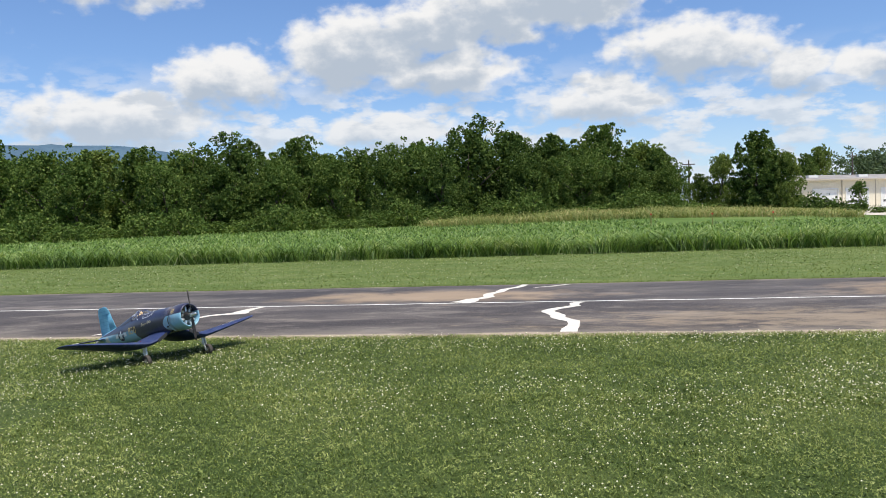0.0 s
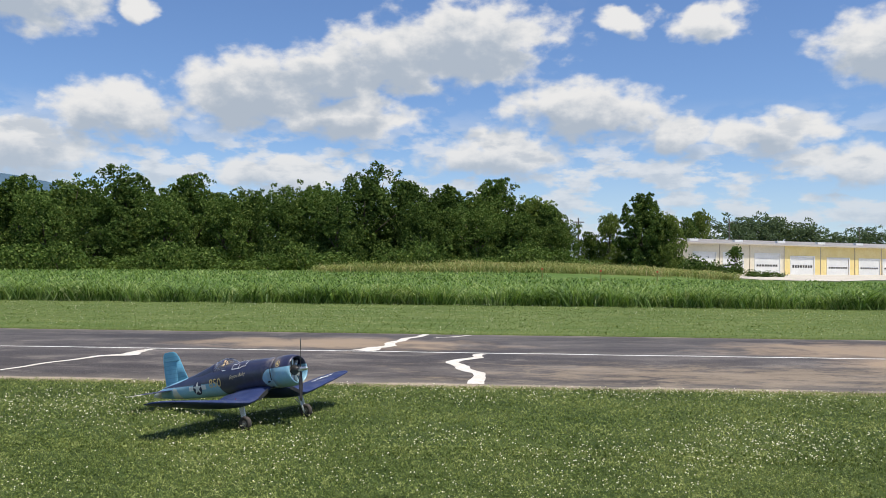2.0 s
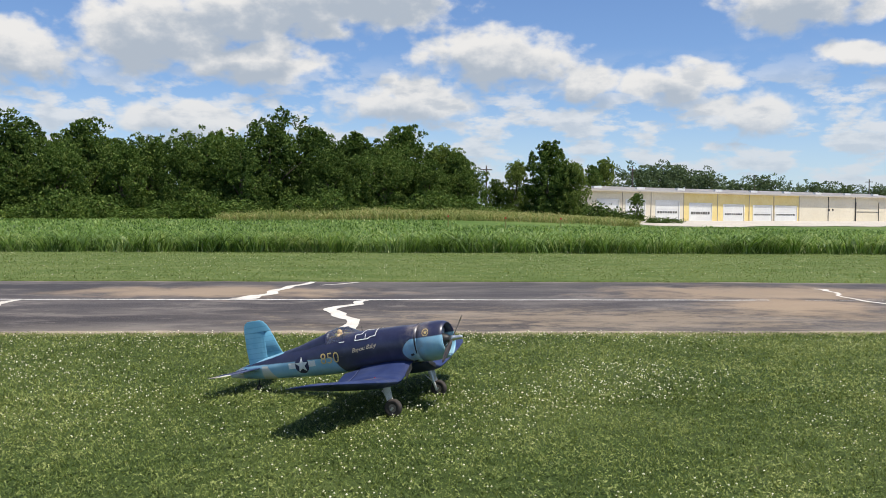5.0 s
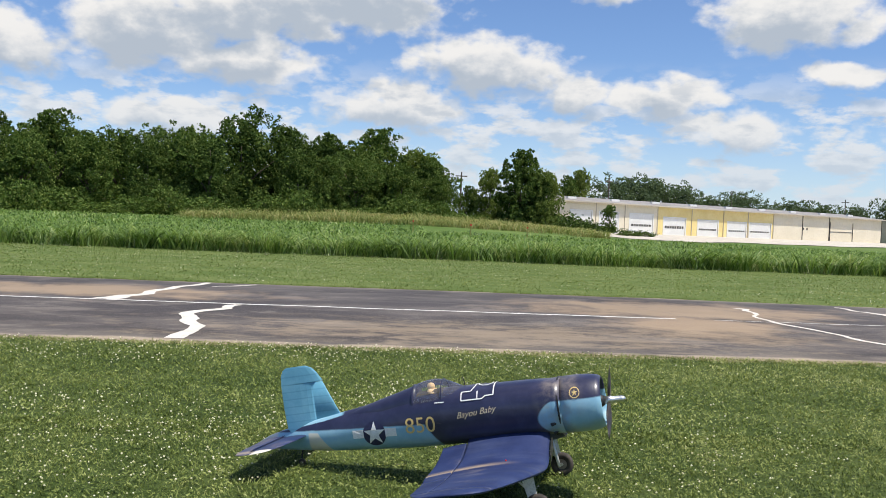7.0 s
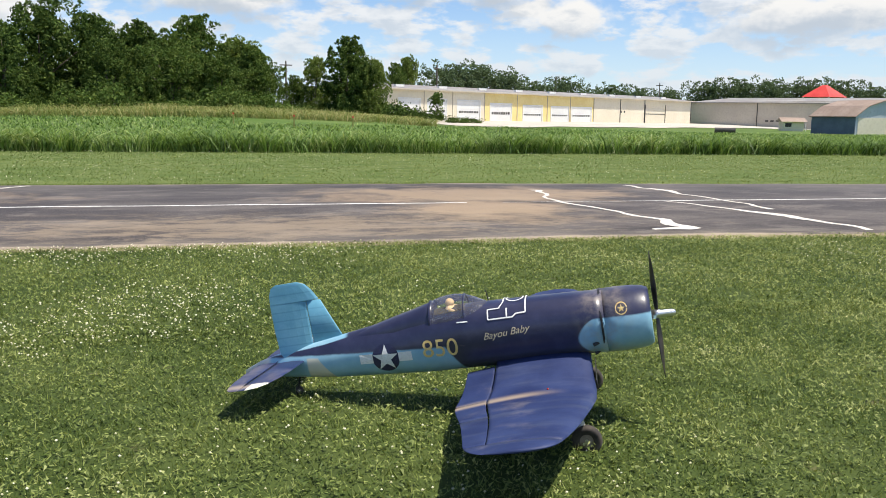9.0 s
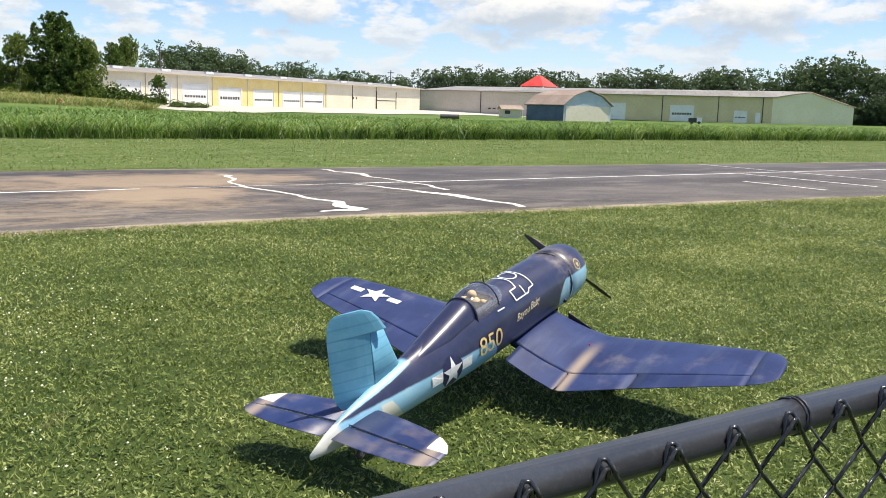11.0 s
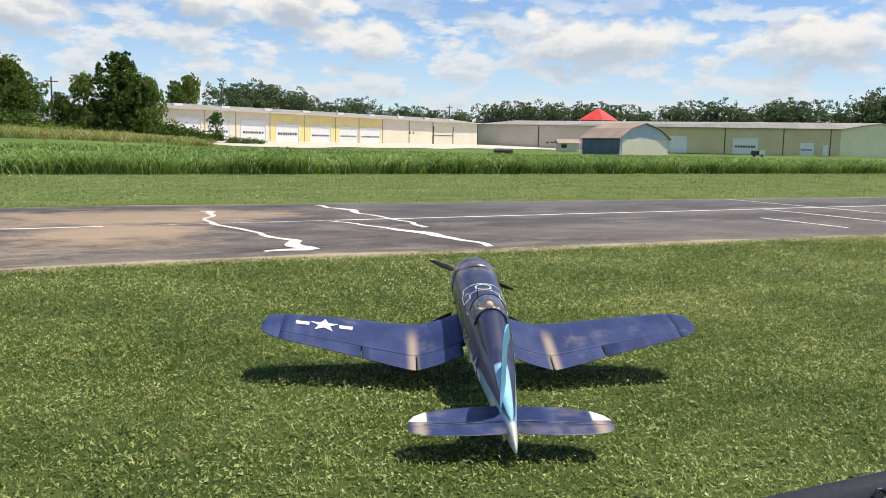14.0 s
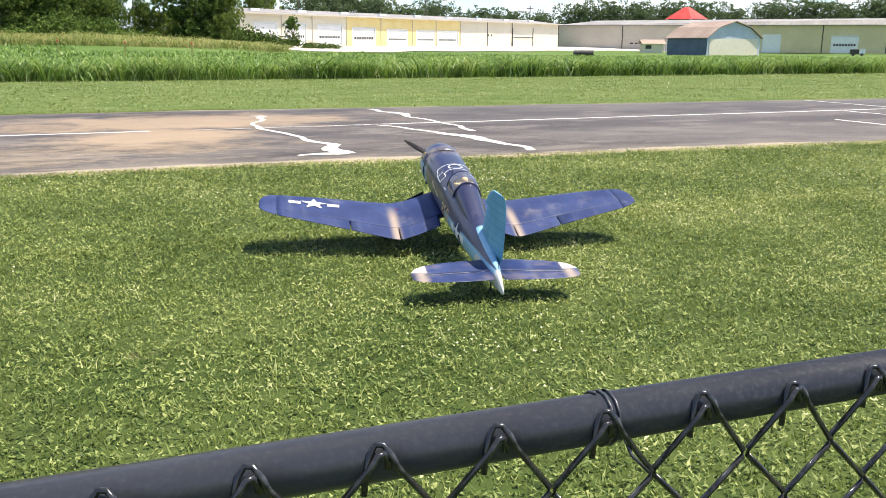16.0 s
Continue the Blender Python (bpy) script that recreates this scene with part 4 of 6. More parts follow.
    part("front_wall", bm, M_gable, hang, "pale blue-grey gambrel front")
    nx, ny = Vector((fy, -fx)).normalized()
    bm = bmesh.new()
    c = [bm.verts.new((S + fx * u + nx * 0.06 * s, fy * u + ny * 0.06 * s, z)) for s in (0.2, 1) for u, z in ((0.04, 0), (0.96, 0), (0.96, E - 0.1), (0.04, E - 0.1))]
    for q in ((0, 1, 2, 3), (4, 5, 6, 7), (0, 1, 5, 4), (1, 2, 6, 5), (2, 3, 7, 6), (3, 0, 4, 7)):
        bm.faces.new([c[i] for i in q])
    part("hangar_door", bm, M_cream, hang, "pale sliding hangar doors")
    bm = bmesh.new()
    prof = [(-0.03, E - 0.05), (0.2, E + 1.4), (0.5, R), (0.8, E + 1.4), (1.03, E - 0.05)]
    rows = [[bm.verts.new((S + 0.5 * 0 + fx * u + nx * s, fy * u + ny * s, z + w)) for u, z in prof] for s, w in ((0.35, 0), (0.35, 0.1))]
    rows += [[bm.verts.new((-0.3 + fx * u, fy * u, z + w)) for u, z in prof] for w in (0.1, 0)]
    for a_, b_ in zip(rows, rows[1:] + rows[:1]):
        for k in range(4):
            bm.faces.new((a_[k], a_[k + 1], b_[k + 1], b_[k]))
    part("roof", bm, M_brown_roof, hang, "faded brown gambrel roof")
    part("far_wall", box(0, 0.2, 0.2, abs(fy), 0, E), M_blue_wall, hang)
    # red pyramid roof behind the hall
    x, y, z = at_bearing(37.4, 205, (5.8, -1.6))
    pav = new("red_pavilion")
    pav.matrix_basis = pose(x, y, z, 0, 0, 20)
    bm = bmesh.new()
    ring = [bm.verts.new((s * 3.3, t_ * 3.3, 6.9)) for s, t_ in ((-1, -1), (1, -1), (1, 1), (-1, 1))]
    apex = [bm.verts.new((s * 0.4, t_ * 0.4, 9.45)) for s, t_ in ((-1, -1), (1, -1), (1, 1), (-1, 1))]
    for k in range(4):
        bm.faces.new((ring[k], ring[(k + 1) % 4], apex[(k + 1) % 4], apex[k]))
    bm.faces.new(apex), bm.faces.new(ring[::-1])
    part("roof", bm, M_red, pav, "bright red pyramid roof")
    for s, t_ in ((-1, -1), (1, -1), (1, 1), (-1, 1)):
        part("post", tube([(s * 3, t_ * 3, 0), (s * 3, t_ * 3, 7.0)], 0.15, 6), M_white, pav)
    tagged(pav, "open pavilion with a bright red pyramid roof", "pavilion")
    x, y, z = at_bearing(35.6, 150, (5.8, -1.6))
    hut = new("small_hut")
    hut.matrix_basis = pose(x, y, z, 0, 0, -20)
    hut.scale = (0.75, 0.75, 0.75)
    part("wall", box(-2.2, 2.2, 0, 3, 0, 2.1), M_cream, hut)
    bm = bmesh.new()
    q = [bm.verts.new(c) for c in ((-2.7, -0.8, 2.0), (2.7, -0.8, 2.0), (2.7, 1.5, 2.9), (-2.7, 1.5, 2.9), (2.7, 3.4, 2.0), (-2.7, 3.4, 2.0))]
    bm.faces.new((q[0], q[1], q[2], q[3])), bm.faces.new((q[3], q[2], q[4], q[5])), bm.faces.new((q[1], q[4], q[2])), bm.faces.new((q[0], q[3], q[5]))
    part("roof", bm, M_brown_roof, hut, "brown pitched roof")
    part("window", box(-1.7, -0.4, -0.04, 0, 0.9, 1.7), M_dark, hut)
    part("post", tube([(2.4, -0.6, 0), (2.4, -0.6, 2.1)], 0.06, 6), M_white, hut)
    tagged(hut, "small cream hut with a brown roof beside the hall", "hut")
    x, y, z = at_bearing(31.4, 118, (5.8, -1.6))
    pipe = new("culvert_pipe")
    pipe.matrix_basis = pose(x, y, z, 0, 0, -32)
    part("pipe", loft([[(px_, r * math.cos(2 * math.pi * k / 16), 0.35 + r * math.sin(2 * math.pi * k / 16)) for k in range(16)] for px_, r in ((-1.3, 0.30), (-1.3, 0.35), (1.3, 0.35), (1.3, 0.30))], caps=False), M_dark, pipe)
    tagged(pipe, "short black culvert pipe lying on the verge", "pipe")
    x, y, z = at_bearing(47.3, 150, (5.8, -1.6))
    cart = new("utility_cart")
    cart.matrix_basis = pose(x, y, z, 0, 0, -40)
    part("body", box(-1.0, 1.0, -0.6, 0.6, 0.25, 1.0, 0.05), M_dark, cart)
    part("panel", box(0.2, 1.05, -0.66, -0.6, 0.3, 1.1), M_white, cart)
    for wx in (-0.6, 0.6):
        part("wheel", tube([(wx, -0.66, 0.25), (wx, -0.58, 0.25)], 0.25, 12), M_dark, cart)
    tagged(cart, "small dark utility cart before the hall", "cart")
    # gravel apron before the row
    n = 60
    bm = bmesh.new()
    rows = []
    for k in range(n + 1):
        u = -4 + 112 * k / n
        x, y = 24.0 + 0.876 * u, 114.8 + 0.482 * u
        w = 21.0 + 2.5 * noise.noise((u * 0.1, 0, 0))
        ring = []
        for q in (-0.3, 4, 8, 12, 16, w):
            px, py = x + 0.482 * q, y - 0.876 * q
            ring.append(bm.verts.new((px, py, float(land(px, py)) + 0.07)))
        rows.append(ring)
    for p, q in zip(rows, rows[1:]):
        for j in range(5):
            bm.faces.new((p[j], p[j + 1], q[j + 1], q[j]))
    tagged(link("gravel_pavement", bm, M_pad), "pale gravel apron before the shed doors", "gravel", kind="structure")


def build_poles():
    for i, (a, e, d) in enumerate(((5.55, 3.4, 135), (13.1, 3.4, 150), (21.05, 2.75, 190), (27.7, 2.4, 210))):
        x, y, z = at_bearing(a, d, (5.8, -1.6) if i else (0.26, -2.9))
        h = 1.5 - z + d * math.tan(radians(e))
        pole = new("utility_pole")
        pole.matrix_basis = pose(x, y, z, 0, 0, 40 * i)
        part("shaft", tube([(0, 0, -0.3), (0, 0, h)], [0.16, 0.1], 8), M_pole, pole)
        part("crossarm", box(-0.9, 0.9, -0.06, 0.06, h - 0.7, h - 0.55), M_pole, pole)
        tagged(pole, "thin weathered wooden utility pole", "utility pole", "utility poles")
    for a, d in ((7.0, 78), (3.2, 80), (10.6, 82)):
        x, y, z = at_bearing(a, d)
        s = new("marker_stake")
        s.matrix_basis = pose(x, y, z)
        part("stake", box(-0.06, 0.06, -0.06, 0.06, -0.05, 0.95, 0.01), M_weed, s)
        part("cap", box(-0.07, 0.07, -0.07, 0.07, 0.95, 1.1, 0.01), M_red, s, "faded red cap")
        tagged(s, "short weathered marker stake in the field", "stake", "marker stakes")


build_ground()
build_runway()
build_markings()
build_hill()
build_sheds()
build_poles()
build_trees()
build_tall_grass()
build_grass()



# ---- the model aeroplane ----
# Body space: x forward along the thrust line from the propeller hub, y to the left wing, z up.
BODY = Matrix.Translation((0.325, 0, 0.606)) @ Euler((0, radians(-10.3), 0)).to_matrix().to_4x4()
SECTIONS = [(-0.265, 0.000, 0.158, 0.160), (-0.45, 0.0, 0.160, 0.168), (-0.80, 0.0, 0.152, 0.173), (-1.00, 0.0, 0.145, 0.174), (-1.20, -0.008, 0.134, 0.168),
            (-1.50, -0.022, 0.108, 0.142), (-1.80, -0.040, 0.074, 0.110), (-2.05, -0.048, 0.045, 0.076), (-2.22, -0.058, 0.023, 0.044), (-2.32, -0.070, 0.006, 0.013)]


def section(x):
    """Centre height, half width and half height of the fuselage at x."""
    for a, b in zip(SECTIONS, SECTIONS[1:]):
        if x >= b[0]:
            u = min(max((a[0] - x) / (a[0] - b[0]), 0), 1)
            return [p + (q - p) * u for p, q in zip(a[1:], b[1:])]
    return list(SECTIONS[-1][1:])


def egg(x, rise):
    """The rear body narrows towards its spine."""
    return 1 - 0.30 * max(rise, 0) * min(max((-1.0 - x) / 0.4, 0), 1)


def skin(x, angle, out=0.0):
    """A point on the fuselage skin, angle from the top towards the left side."""
    zc, hw, hh = section(x)
    if x > -0.27:
        zc, hw, hh = 0.0, 0.167, 0.167
    s, c = math.sin(angle), math.cos(angle)
    k = 2 / 2.25
    return Vector((x, math.copysign(abs(s) ** k, s) * (hw + out) * egg(x, c), zc + math.copysign(abs(c) ** k, c) * (hh + out)))


def side_point(x, z, side, out=0.0035):
    """The skin at x and height z on one side (-1: right, 1: left)."""
    zc, hw, hh = section(x)
    if x > -0.27:
        zc, hw, hh = 0.0, 0.167, 0.167
    q = min(abs(z - zc) / hh, 0.98)
    return Vector((x, side * ((1 - q ** 2.25) ** (1 / 2.25) * hw * egg(x, (z - zc) / hh) + out), z))


def fuselage_paint(N, pos):
    xyz = N.add("ShaderNodeSeparateXYZ", {0: pos}).outputs
    x, z = xyz[0], N.math("ADD", xyz[2], N.math("MULTIPLY", N.math("SUBTRACT", N.noise(pos, 14.0, 4.0)["Fac"], 0.5), 0.012))
    navy = N.mix(N.step(N.noise(pos, 7.0, 6.0, 0.65)["Fac"], 0.4, 0.75), (0.016, 0.018, 0.052, 1), (0.032, 0.034, 0.080, 1))
    light = N.mix(N.step(N.noise(pos, 5.0, 5.0, 0.6)["Fac"], 0.35, 0.7), (0.21, 0.43, 0.58, 1), (0.31, 0.54, 0.66, 1))
    rear_line = N.math("ADD", -0.014, N.math("MULTIPLY", N.math("SUBTRACT", -1.12, x), 0.012))
    rear = N.math("MULTIPLY", N.step(N.math("SUBTRACT", rear_line, z), -0.006, 0.006), N.step(N.math("ADD", x, N.math("MULTIPLY", z, 0.6)), -1.11, -1.125))
    spine = N.math("MULTIPLY", N.step(N.math("SUBTRACT", z, N.math("MULTIPLY", N.math("ADD", x, 1.7), 0.13)), 0.058, 0.064), N.math("MULTIPLY", N.step(x, -1.66, -1.69), N.step(N.math("ABSOLUTE", xyz[1]), 0.040, 0.034)))
    rear = N.math("MAXIMUM", rear, spine)
    bow = N.math("SUBTRACT", -0.405, N.math("MULTIPLY", N.math("MULTIPLY", N.math("ADD", z, 0.05), N.math("ADD", z, 0.05)), -8.0))
    front = N.math("MULTIPLY", N.step(z, 0.055, 0.043), N.step(N.math("SUBTRACT", x, bow), -0.008, 0.008))
    c = N.mix(N.math("MAXIMUM", rear, front), navy, light)
    patch = N.math("MULTIPLY", N.step(N.math("ADD", x, N.math("MULTIPLY", z, 0.7)), -1.862, -1.872), N.math("MULTIPLY", N.step(x, -1.925, -1.915), N.step(z, -0.015, -0.025)))
    c = N.mix(patch, c, (0.62, 0.61, 0.52, 1))
    # mottled olive tone that grows towards the bottom
    belly_tone = N.math("MULTIPLY", N.step(z, -0.06, -0.14), N.noise(pos, 8.0, 5.0, 0.6)["Fac"])
    c = N.mix(N.math("MULTIPLY", belly_tone, 0.5), c, (0.16, 0.17, 0.13, 1))
    c = N.mix(N.step(x, -2.14, -2.17), c, (0.58, 0.58, 0.54, 1))
    worn = N.step(N.noise(N.vec("MULTIPLY", pos, (4, 18, 18)), 1.0, 6.0, 0.7)["Fac"], 0.62, 0.78)
    c = N.mix(N.math("MULTIPLY", worn, 0.35), c, (0.28, 0.24, 0.20, 1))
    # grey-beige grime round the cowl, with its reflected bands put into the colour
    ring = N.step(N.math("ABSOLUTE", N.math("ADD", x, 0.27)), 0.17, 0.04)
    return N.mix(N.math("MULTIPLY", ring, N.math("MULTIPLY", N.step(N.noise(pos, 9.0, 6.0, 0.65)["Fac"], 0.35, 0.7), 0.6)), c, (0.36, 0.30, 0.24, 1))


def wing_paint(N, pos):
    xyz = N.add("ShaderNodeSeparateXYZ", {0: pos}).outputs
    c = N.mix(N.step(N.noise(pos, 5.0, 6.0, 0.6)["Fac"], 0.35, 0.7), (0.015, 0.027, 0.095, 1), (0.028, 0.046, 0.135, 1))
    ay = N.math("ABSOLUTE", xyz[1])
    streak = N.noise(N.vec("MULTIPLY", pos, (1.6, 11.0, 1.0)), 1.0, 5.0, 0.6)["Fac"]
    c = N.mix(N.math("MULTIPLY", N.step(streak, 0.5, 0.75), 0.45), c, (0.085, 0.105, 0.165, 1))
    kink = N.math("MULTIPLY", N.step(N.math("ABSOLUTE", N.math("SUBTRACT", ay, 0.45)), 0.055, 0.0), N.step(xyz[0], -0.45, -0.75))
    c = N.mix(N.math("MULTIPLY", kink, 0.75), c, (0.42, 0.33, 0.24, 1))
    dust = N.math("MULTIPLY", N.step(N.noise(N.vec("MULTIPLY", pos, (3.0, 3.0, 1)), 1.3, 6.0, 0.65)["Fac"], 0.55, 0.75), 0.38)
    return N.mix(dust, c, (0.24, 0.215, 0.22, 1))


def stab_paint(N, pos):
    xyz = N.add("ShaderNodeSeparateXYZ", {0: pos}).outputs
    c = wing_paint(N, pos)
    tan = N.math("MULTIPLY", N.step(N.noise(N.vec("MULTIPLY", pos, (8, 5, 1)), 1.0, 5.0)["Fac"], 0.48, 0.68), 0.25)
    c = N.mix(tan, c, (0.36, 0.28, 0.23, 1))
    tip = N.math("MULTIPLY", N.step(N.math("ABSOLUTE", xyz[1]), 0.415, 0.419), N.step(xyz[0], -2.102, -2.098))
    return N.mix(tip, c, (0.72, 0.68, 0.58, 1))


def fin_paint(N, pos):
    c = N.mix(N.step(N.noise(pos, 6.0, 5.0, 0.6)["Fac"], 0.35, 0.7), (0.12, 0.35, 0.50, 1), (0.18, 0.44, 0.58, 1))
    rib = N.math("SINE", N.math("MULTIPLY", N.add("ShaderNodeSeparateXYZ", {0: pos}).outputs[2], 130.0))
    return N.mix(N.math("MULTIPLY", N.step(rib, 0.75, 1.0), 0.35), c, (0.06, 0.21, 0.34, 1))


M_fuselage = material("two-tone blue model paint", fuselage_paint, 0.42, bump=0.04, bump_scale=60.0, **{"Coat Weight": 0.5, "Coat Roughness": 0.2})
M_wing = material("weathered dark blue wing paint", wing_paint, 0.58, bump=0.04, bump_scale=60.0, spec=0.35)
M_stab = material("weathered blue tailplane paint", stab_paint, 0.42)
M_fin = material("light blue ribbed fin paint", fin_paint, 0.5, bump=0.04, bump_scale=50.0)
M_mark_white = material("white marking", speckled((0.74, 0.74, 0.72), (0.80, 0.80, 0.78), 20.0, 120.0, (0.62, 0.62, 0.60)), 0.5)
M_mark_blue = material("insignia blue", speckled((0.012, 0.014, 0.05), (0.02, 0.022, 0.07), 30.0), 0.5)
M_mark_yellow = material("faded yellow lettering", speckled((0.66, 0.47, 0.16), (0.74, 0.56, 0.24), 30.0, 90.0, (0.52, 0.38, 0.16)), 0.55)
M_mark_cream = material("cream script paint", speckled((0.66, 0.54, 0.34), (0.74, 0.63, 0.44), 40.0), 0.55)
M_alu = material("bright metal", speckled((0.62, 0.62, 0.60), (0.74, 0.74, 0.72), 20.0), 0.28, metallic=0.9)
M_black = material("black engine paint", speckled((0.012, 0.012, 0.012), (0.03, 0.03, 0.03), 20.0), 0.5)
M_rubber = material("dusty rubber tyre", speckled((0.035, 0.030, 0.026), (0.075, 0.062, 0.05), 18.0), 0.85)
M_hub = material("dusty wheel hub", speckled((0.20, 0.16, 0.12), (0.30, 0.25, 0.20), 25.0), 0.6)
M_strut = material("off-white strut paint", speckled((0.72, 0.72, 0.68), (0.80, 0.80, 0.76), 20.0, 90.0, (0.50, 0.48, 0.43)), 0.5)
M_prop = material("dark varnished propeller", speckled((0.020, 0.016, 0.013), (0.045, 0.036, 0.028), 12.0), 0.35)
M_figure = material("tan painted figure", speckled((0.62, 0.42, 0.22), (0.72, 0.52, 0.30), 30.0), 0.7)
M_red_light = material("red lamp lens", (0.65, 0.03, 0.03), 0.2)


def clear_glass():
    m = bpy.data.materials.new("canopy glass")
    m.use_nodes = True
    N = Nodes(m.node_tree)
    gloss = N.add("ShaderNodeBsdfGlossy", {"Color": (1, 1, 1, 1), "Roughness": 0.06})
    clear = N.add("ShaderNodeBsdfTransparent", {"Color": (0.95, 0.97, 0.97, 1)})
    fres = N.add("ShaderNodeFresnel", {"IOR": 1.5})
    glass = N.add("ShaderNodeMixShader", {0: fres.outputs[0], 1: clear.outputs[0], 2: gloss.outputs[0]})
    scuffs = N.add("ShaderNodeBsdfDiffuse", {"Color": (0.75, 0.77, 0.78, 1)})
    pos = N.add("ShaderNodeTexCoord").outputs["Object"]
    haze_ = N.step(N.noise(pos, 16.0, 5.0, 0.6)["Fac"], 0.3, 0.75, 0.02, 0.09)
    N.add("ShaderNodeOutputMaterial", {0: N.add("ShaderNodeMixShader", {0: haze_, 1: glass.outputs[0], 2: scuffs.outputs[0]}).outputs[0]})
    return m


M_glass = clear_glass()


def foil(t, u0, u1, n=9):
    """A closed wing profile between two chord fractions: (u, height)."""
    def half(u):
        u = max(u, 0.0)
        return 5 * t * (0.2969 * math.sqrt(u) - 0.126 * u - 0.3516 * u ** 2 + 0.2843 * u ** 3 - 0.1015 * u ** 4) + 0.002
    us = [u0 + (u1 - u0) * (0.5 - 0.5 * math.cos(math.pi * k / n)) for k in range(n + 1)]
    return [(u, half(u)) for u in us] + [(u, -half(u) * 0.8) for u in us[::-1]]


WING = [(0.08, -0.36, 0.645, -0.145, 0.13), (0.16, -0.355, 0.655, -0.180, 0.13), (0.24, -0.348, 0.667, -0.213, 0.13), (0.31, -0.343, 0.680, -0.237, 0.13), (0.37, -0.34, 0.692, -0.250, 0.13), (0.41, -0.34, 0.701, -0.259, 0.13), (0.45, -0.34, 0.700, -0.261, 0.13), (0.49, -0.34, 0.692, -0.257, 0.13), (0.54, -0.343, 0.676, -0.250, 0.13),
        (0.62, -0.35, 0.648, -0.238, 0.125), (0.70, -0.357, 0.617, -0.226, 0.12), (0.78, -0.365, 0.588, -0.213, 0.12), (0.90, -0.378, 0.545, -0.194, 0.115), (1.00, -0.390, 0.512, -0.178, 0.11), (1.10, -0.404, 0.476, -0.162, 0.105), (1.20, -0.421, 0.438, -0.146, 0.10), (1.26, -0.434, 0.413, -0.136, 0.10),
        (1.30, -0.444, 0.393, -0.130, 0.10), (1.34, -0.458, 0.363, -0.123, 0.10), (1.37, -0.476, 0.328, -0.118, 0.09), (1.395, -0.503, 0.280, -0.114, 0.09), (1.412, -0.540, 0.222, -0.111, 0.09), (1.425, -0.600, 0.140, -0.109, 0.08)]



def wing_at(y):
    for a, b in zip(WING, WING[1:]):
        if y <= b[0] + 1e-9:
            u = (y - a[0]) / (b[0] - a[0])
            return [p + (q - p) * u for p, q in zip(a[1:], b[1:])]
    return list(WING[-1][1:])


def wing_piece(y0, y1, u0, u1, side):
    ys = sorted({y0, y1, *[w[0] for w in WING if y0 < w[0] < y1]})
    rings = []
    for y in ys:
        le, c, z, t = wing_at(y)
        rings.append([(le - u * c, side * y, z + h * c) for u, h in foil(t, u0, u1)])
    return loft(rings)


def wing_top(y, u, side, out=0.003):
    le, c, z, t = wing_at(y)
    h = 5 * t * (0.2969 * math.sqrt(u) - 0.126 * u - 0.3516 * u ** 2 + 0.2843 * u ** 3 - 0.1015 * u ** 4) + 0.002
    return Vector((le - u * c, side * y, z + h * c + out))


def star_shape(r):
    return [(math.sin(math.pi * k / 5) * (r if k % 2 == 0 else r * 0.40), math.cos(math.pi * k / 5) * (r if k % 2 == 0 else r * 0.40)) for k in range(10)]


def disc_shape(r, n=28):
    return [(r * math.cos(2 * math.pi * k / n), r * math.sin(2 * math.pi * k / n)) for k in range(n)]


def box_shape(x0, x1, y0, y1):
    return [(x0, y0), (x1, y0), (x1, y1), (x0, y1)]


def decal(name, outline, place, mat, parent, label="", cuts=3):
    """A thin painted shape laid on a curved skin by place(u, v)."""
    bm = bmesh.new()
    bm.faces.new([bm.verts.new((u, v, 0)) for u, v in outline])
    bmesh.ops.triangulate(bm, faces=bm.faces)
    for _ in range(cuts):
        bmesh.ops.subdivide_edges(bm, edges=bm.edges[:], cuts=1)
    for v in bm.verts:
        v.co = place(v.co.x, v.co.y)
    return part(name, bm, mat, parent, label, m=BODY)


def lettering(name, text, size, place, mat, parent, label, shear=0.0):
    """Words in the built-in font, laid on the skin."""
    cu = bpy.data.curves.new("letters", "FONT")
    cu.body, cu.size, cu.shear, cu.align_x, cu.align_y, cu.resolution_u = text, size, shear, "CENTER", "CENTER", 4
    tmp = bpy.data.objects.new("letters", cu)
    scene.collection.objects.link(tmp)
    bpy.context.view_layer.update()
    me = bpy.data.meshes.new_from_object(tmp.evaluated_get(bpy.context.evaluated_depsgraph_get()))
    bpy.data.objects.remove(tmp)
    bm = bmesh.new()
    bm.from_mesh(me)
    bpy.data.meshes.remove(me)
    for v in bm.verts:
        v.co = place(v.co.x, v.co.y)
    return part(name, bm, mat, parent, label, m=BODY)


def stroke(points, width):
    """Outline of a thin strip along points in the plane."""
    out1, out2 = [], []
    for k, p in enumerate(points):
        d = Vector(points[min(k + 1, len(points) - 1)]) - Vector(points[max(k - 1, 0)])
        n = Vector((-d.y, d.x)).normalized() * width / 2
        out1.append((p[0] + n.x, p[1] + n.y)), out2.append((p[0] - n.x, p[1] - n.y))
    return out1 + out2[::-1]


